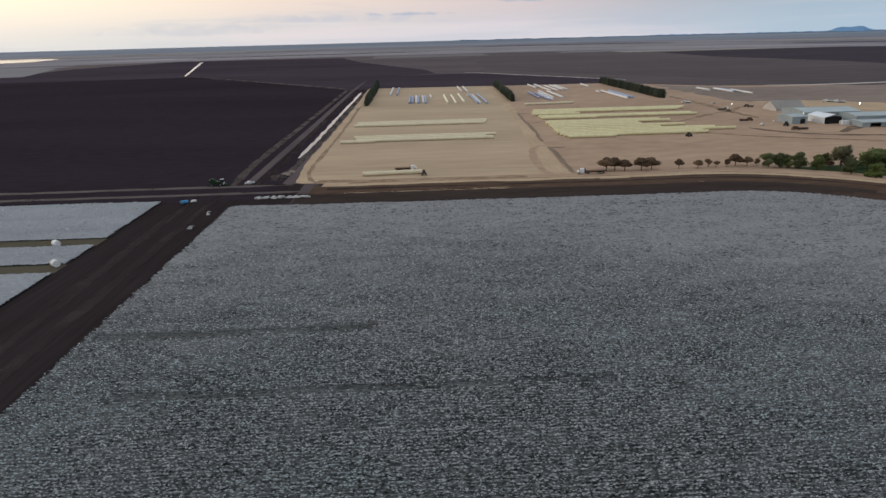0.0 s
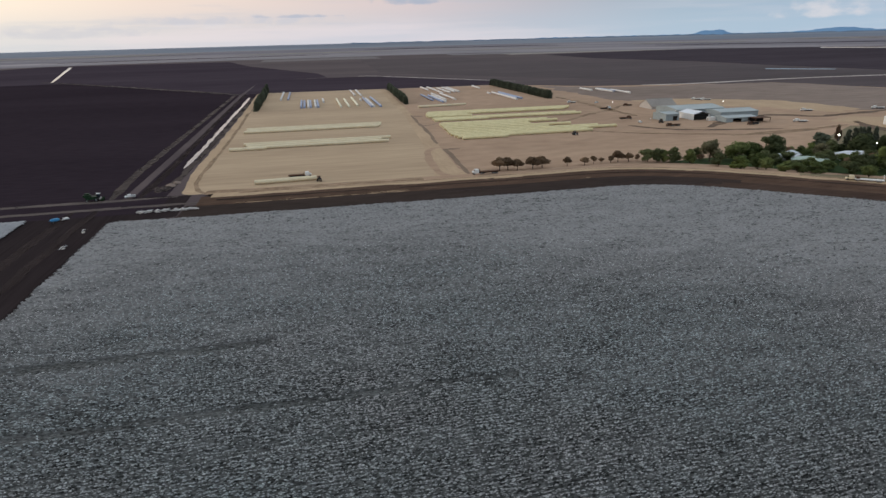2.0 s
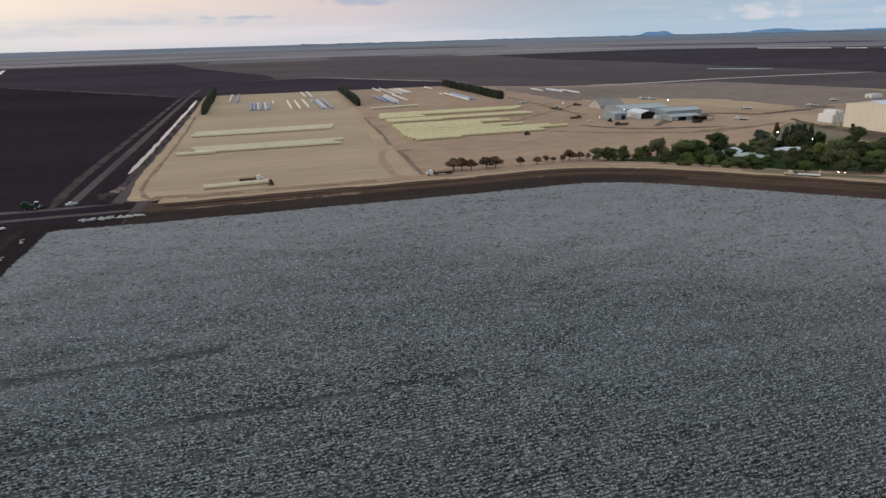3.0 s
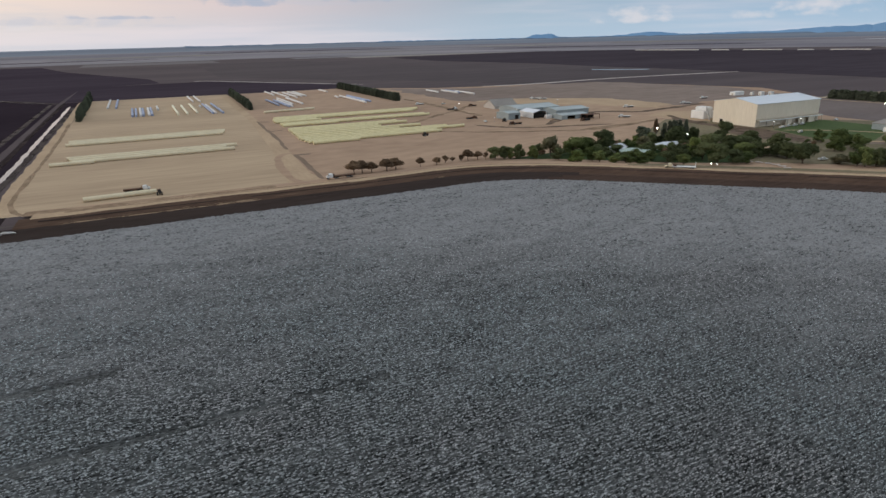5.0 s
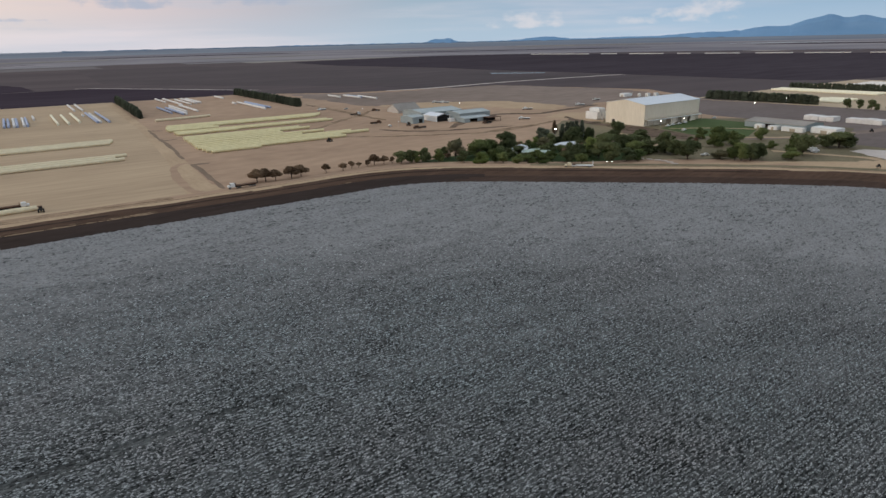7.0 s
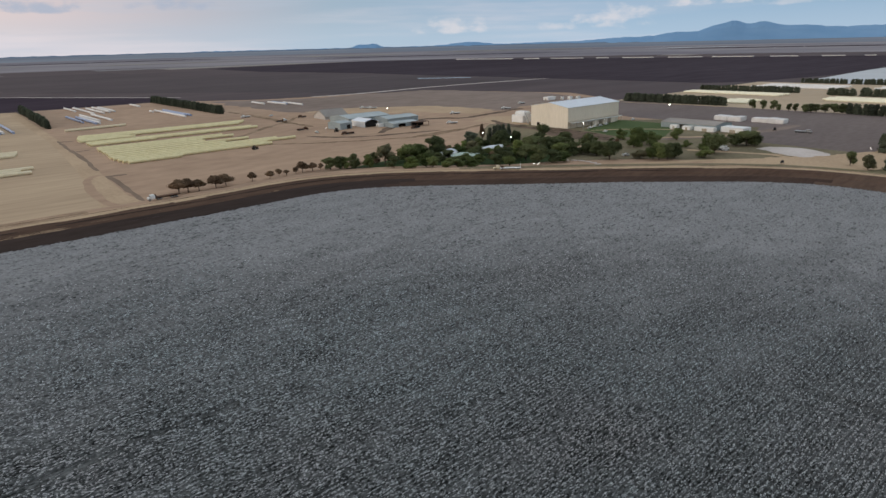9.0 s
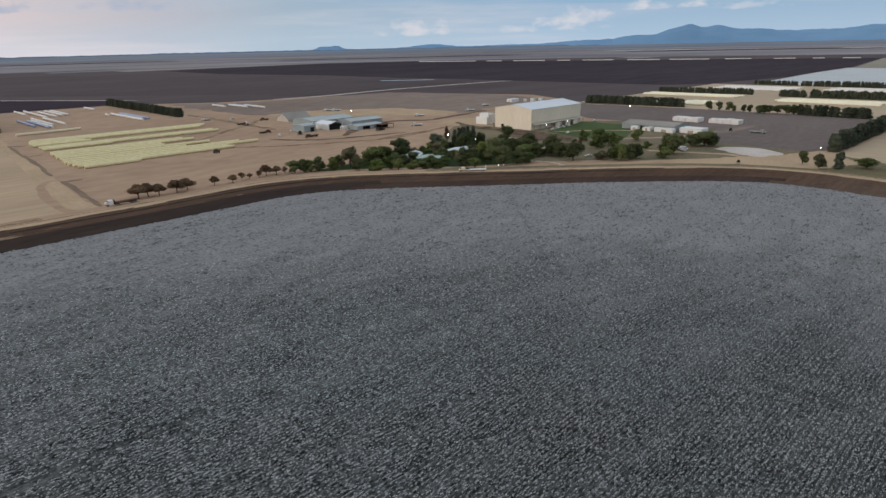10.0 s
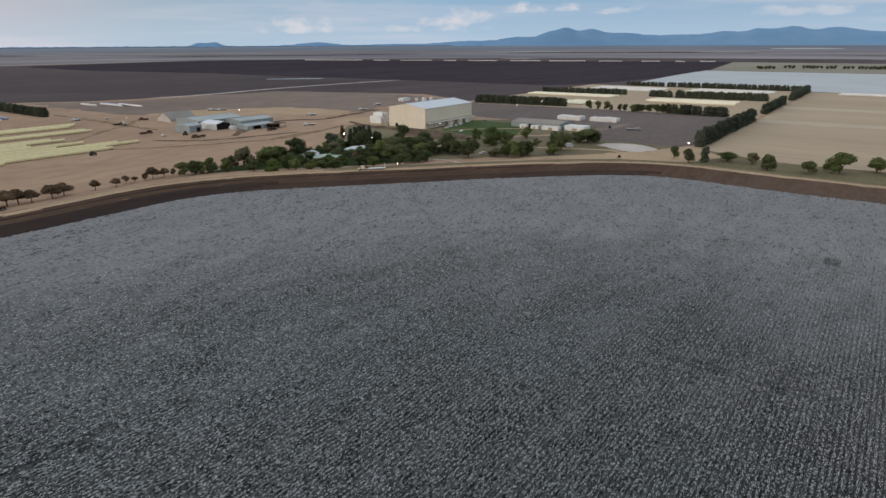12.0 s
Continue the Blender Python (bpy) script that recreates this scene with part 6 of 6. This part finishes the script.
truck(317, 594, 0, "rust", "rust", "rusty truck parked behind the sheds", 6)
truck(269, 500, 170, "rust", "rust", "rusty flat trailer beside the sheds", 7)
ute(266, 473, 80, "white", "white utility car parked near the sheds")
tractor(281, 466, 40, "rust", "dark tractor parked by the sheds", 1.1)
truck(277, 446, 5, "rust", "rust", "rusty machinery trailer on bare earth", 9)
truck(338, 431, 15, "rust", "dark", "dark trailer parked beyond the low shed", 8)
for x, y, a in ((340, 220, -20), (421, 292, 10), (428, 271, 30), (431, 314, 0), (440, 316, 5), (448, 316, 0), (458, 317, 8), (366, 348, 30), (500, 318, 10), (396, 184, 60)):
    ute(x, y, a, "white", "white utility car parked near the buildings")
truck(399, 186, 100, "white", "white", "white truck parked behind roadside trees", 8, load=1.0)
for x, y, a in ((436, 489, -20), (380, 431, -30), (503, 480, -30), (557, 506, 0), (410, 618, -25), (416, 610, -25), (277, 644, 10)):
    truck(x, y, a, "white", "white", "white flat truck far out on the dusty yard", 7)
tractor(374, 140, 40, "rust", "rusty implement beside the field road", 0.6, z=0.6)
tractor(509, 199, 30, "rust", "dark implement on the tilled plot", 0.8)
truck(509, 176, 100, "steel", "steel", "grey trailer on the tilled plot", 8)


def tarp_trailer(x, y):
    ob = thing("tarped_trailer", pose(x, y, 0.05, 0, 0, 30), "bright blue tarped trailer on the dark earth road", "trailer")
    part("tarp", box_mesh("tarp", M["blue_paint"], -2.0, -1.0, 0.7, 1.7, 1.0, 1.8, bevel=0.4), ob)
    part("drawbar", box_mesh("drawbar", M["white"], 2.2, -0.15, 0.6, 5.4, 0.15, 0.9, bevel=0.05), ob)
    part("deck", box_mesh("deck", M["white"], 3.0, -0.8, 0.904, 5.0, 0.8, 1.4, bevel=0.1), ob)
    wheels(ob, ((-1.0, -1.0), (-1.0, 1.0)), 0.45, 0.3)


tarp_trailer(-109, 282)


def pipe_heap(x, y, turn, n, seed):
    """A heap of loose pale irrigation pipes and wrap."""
    rr = random.Random(seed)
    ob = thing("pipe_heap", pose(x, y, 0.15, 0, 0, turn), "heap of pale crumpled irrigation pipe on dark earth", "pipe heap", "pipe heaps on the headland")
    for i in range(n):
        bm = bmesh.new()
        a = Vector((rr.uniform(-2.2, -1.0), rr.uniform(-0.9, 0.9), rr.uniform(0.1, 0.5)))
        b = Vector((rr.uniform(1.0, 2.4), rr.uniform(-0.9, 0.9), rr.uniform(0.1, 0.9)))
        mid = (a + b) / 2 + Vector((0, rr.uniform(-0.3, 0.3), rr.uniform(0.2, 0.7)))
        rod(bm, a, mid, 0.11, None, 6)
        rod(bm, mid, b, 0.11, None, 6)
        part("pipe", bm_mesh("pipe", bm, M["white_wrap"]), ob)
    bm = bmesh.new()
    bmesh.ops.create_icosphere(bm, subdivisions=2, radius=1.0)
    for v in bm.verts:
        v.co *= 1 + 0.5 * noise.noise(v.co * 1.7 + Vector((seed, 0, 0)))
        v.co = Vector((v.co.x * 1.0, v.co.y * 0.55, max(0, v.co.z * 0.6)))
    part("crumpled_sheet", bm_mesh("crumpled_sheet", bm, M["old_paint"]), ob)


for i, (x, y) in enumerate(((-76.5, 287), (-73, 287.5), (-69.5, 287), (-66.5, 287.6), (-62, 287.2), (-59, 287), (-56, 287.5), (-53.5, 287))):
    pipe_heap(x, y, rnd.uniform(-30, 30), 7, i)
for i, (x, y) in enumerate(((-92, 262), (-92.5, 241))):
    pipe_heap(x, y, 80 + rnd.uniform(-15, 15), 1, 20 + i)



def low_loader(x, y, z, turn):
    """A pale truck with a long low bed, its cab at -x and an upright post at the tail."""
    ob = thing("low_loader", pose(x, y, z, 0, 0, turn), "pale truck with a long low flat bed on the bank road", "truck")
    cab = part("cab", box_mesh("cab", M["pale_wrap"], -6.2, -1.1, 0.7, -3.9, 1.1, 2.5, bevel=0.25), ob)
    part("windscreen", box_mesh("windscreen", M["glass"], -6.27, -0.9, 1.5, -6.18, 0.9, 2.2), cab)
    part("bonnet", box_mesh("bonnet", M["pale_wrap"], -7.6, -1.0, 0.6, -6.3, 1.0, 1.4, bevel=0.2), ob)
    part("deck", box_mesh("deck", M["white"], -3.8, -1.2, 0.75, 8.0, 1.2, 1.15, bevel=0.05), ob)
    part("chassis", box_mesh("chassis", M["rubber"], -6.8, -0.5, 0.45, 7.4, 0.5, 0.74), ob)
    part("load", box_mesh("load", M["rust"], -3.4, -0.9, 1.154, -1.6, 0.9, 1.9, bevel=0.15), ob)
    bm = bmesh.new()
    rod(bm, (7.7, 0, 1.1), (7.7, 0, 3.6), 0.14, None, 8)
    part("post", bm_mesh("post", bm, M["white"]), ob)
    wheels(ob, [(a, b) for a in (-6.8, -2.6, 5.4, 6.6) for b in (-1.0, 1.0)], 0.48, 0.32)


low_loader(253, 240, 1.56, -41)


def lamp_post(x, y, h, size=0.55):
    ob = thing("floodlight", pose(x, y, 0.05), "lit floodlight on a steel pole", "floodlight", "floodlights")
    bm = bmesh.new()
    rod(bm, (0, 0, 0), (0, 0, h), 0.12, 0.08, 8)
    part("pole", bm_mesh("pole", bm, M["steel"]), ob)
    part("housing", box_mesh("housing", M["steel"], -0.1, -size, h + 0.0, 0.5, size, h + size * 1.7, bevel=0.06), ob)
    part("lamp", box_mesh("lamp", M["lamp"], -0.16, -size * 0.9, h + 0.1, -0.104, size * 0.9, h + size * 1.6), ob)
    bm = bmesh.new()
    bmesh.ops.create_uvsphere(bm, u_segments=10, v_segments=8, radius=size)
    bmesh.ops.translate(bm, verts=bm.verts, vec=(-0.3, -0.3, h + size * 0.85))
    part("globe", bm_mesh("globe", bm, M["lamp"]), ob)


for x, y, h, s in ((310, 317, 9, 0.46), (317, 297, 7, 0.3), (423, 315, 5, 0.28), (376, 522, 8.5, 0.42), (272, 468, 4, 0.22), (304, 483, 7, 0.2), (305, 600, 3, 0.22), (276, 240, 1.5, 0.2), (278, 238, 1.5, 0.18), (616, 349, 3, 0.3), (631, 326, 8, 0.26), (449, 118, 2, 0.22), (460, 320, 4, 0.18)):
    lamp_post(x, y, h, 0.82 * s)
for i in range(6):
    x, y = 303.5 + 4.5 * math.sin(i * 0.55), 238 - i * 4.4
    mound = new("sand_mound", box_mesh("sand_mound", M["pale"], -2.0, -0.9, 0, 2.0, 0.9, 0.55, bevel=0.40))
    mound.matrix_basis = pose(x, y, 0.05, 0, 0, -80 + 8 * i)
    tagged(mound, "low pale heap along the yard's edge", "heap", "pale heaps")

for i, (x, y, r) in enumerate(((-76, 336, 3.0), (-74.5, 343, 2.4), (-78, 331, 2.2), (-72.5, 350, 2.0), (-80, 338, 1.8))):
    bm = bmesh.new()
    bmesh.ops.create_icosphere(bm, subdivisions=3, radius=r)
    for v in bm.verts:
        v.co *= 1 + 0.35 * noise.noise(v.co * 0.8 + Vector((i * 7.0, 0, 0)))
        v.co = Vector((v.co.x, v.co.y * 1.4, max(-0.05, v.co.z * 0.45)))
    ob = new("earth_heap", bm_mesh("earth_heap", bm, M["dusty"] if i % 2 else M["track"]))
    ob.matrix_basis = pose(x, y, 0.05)
    tagged(ob, "low grey heap of tipped earth at the road corner", "heap", "earth heaps")
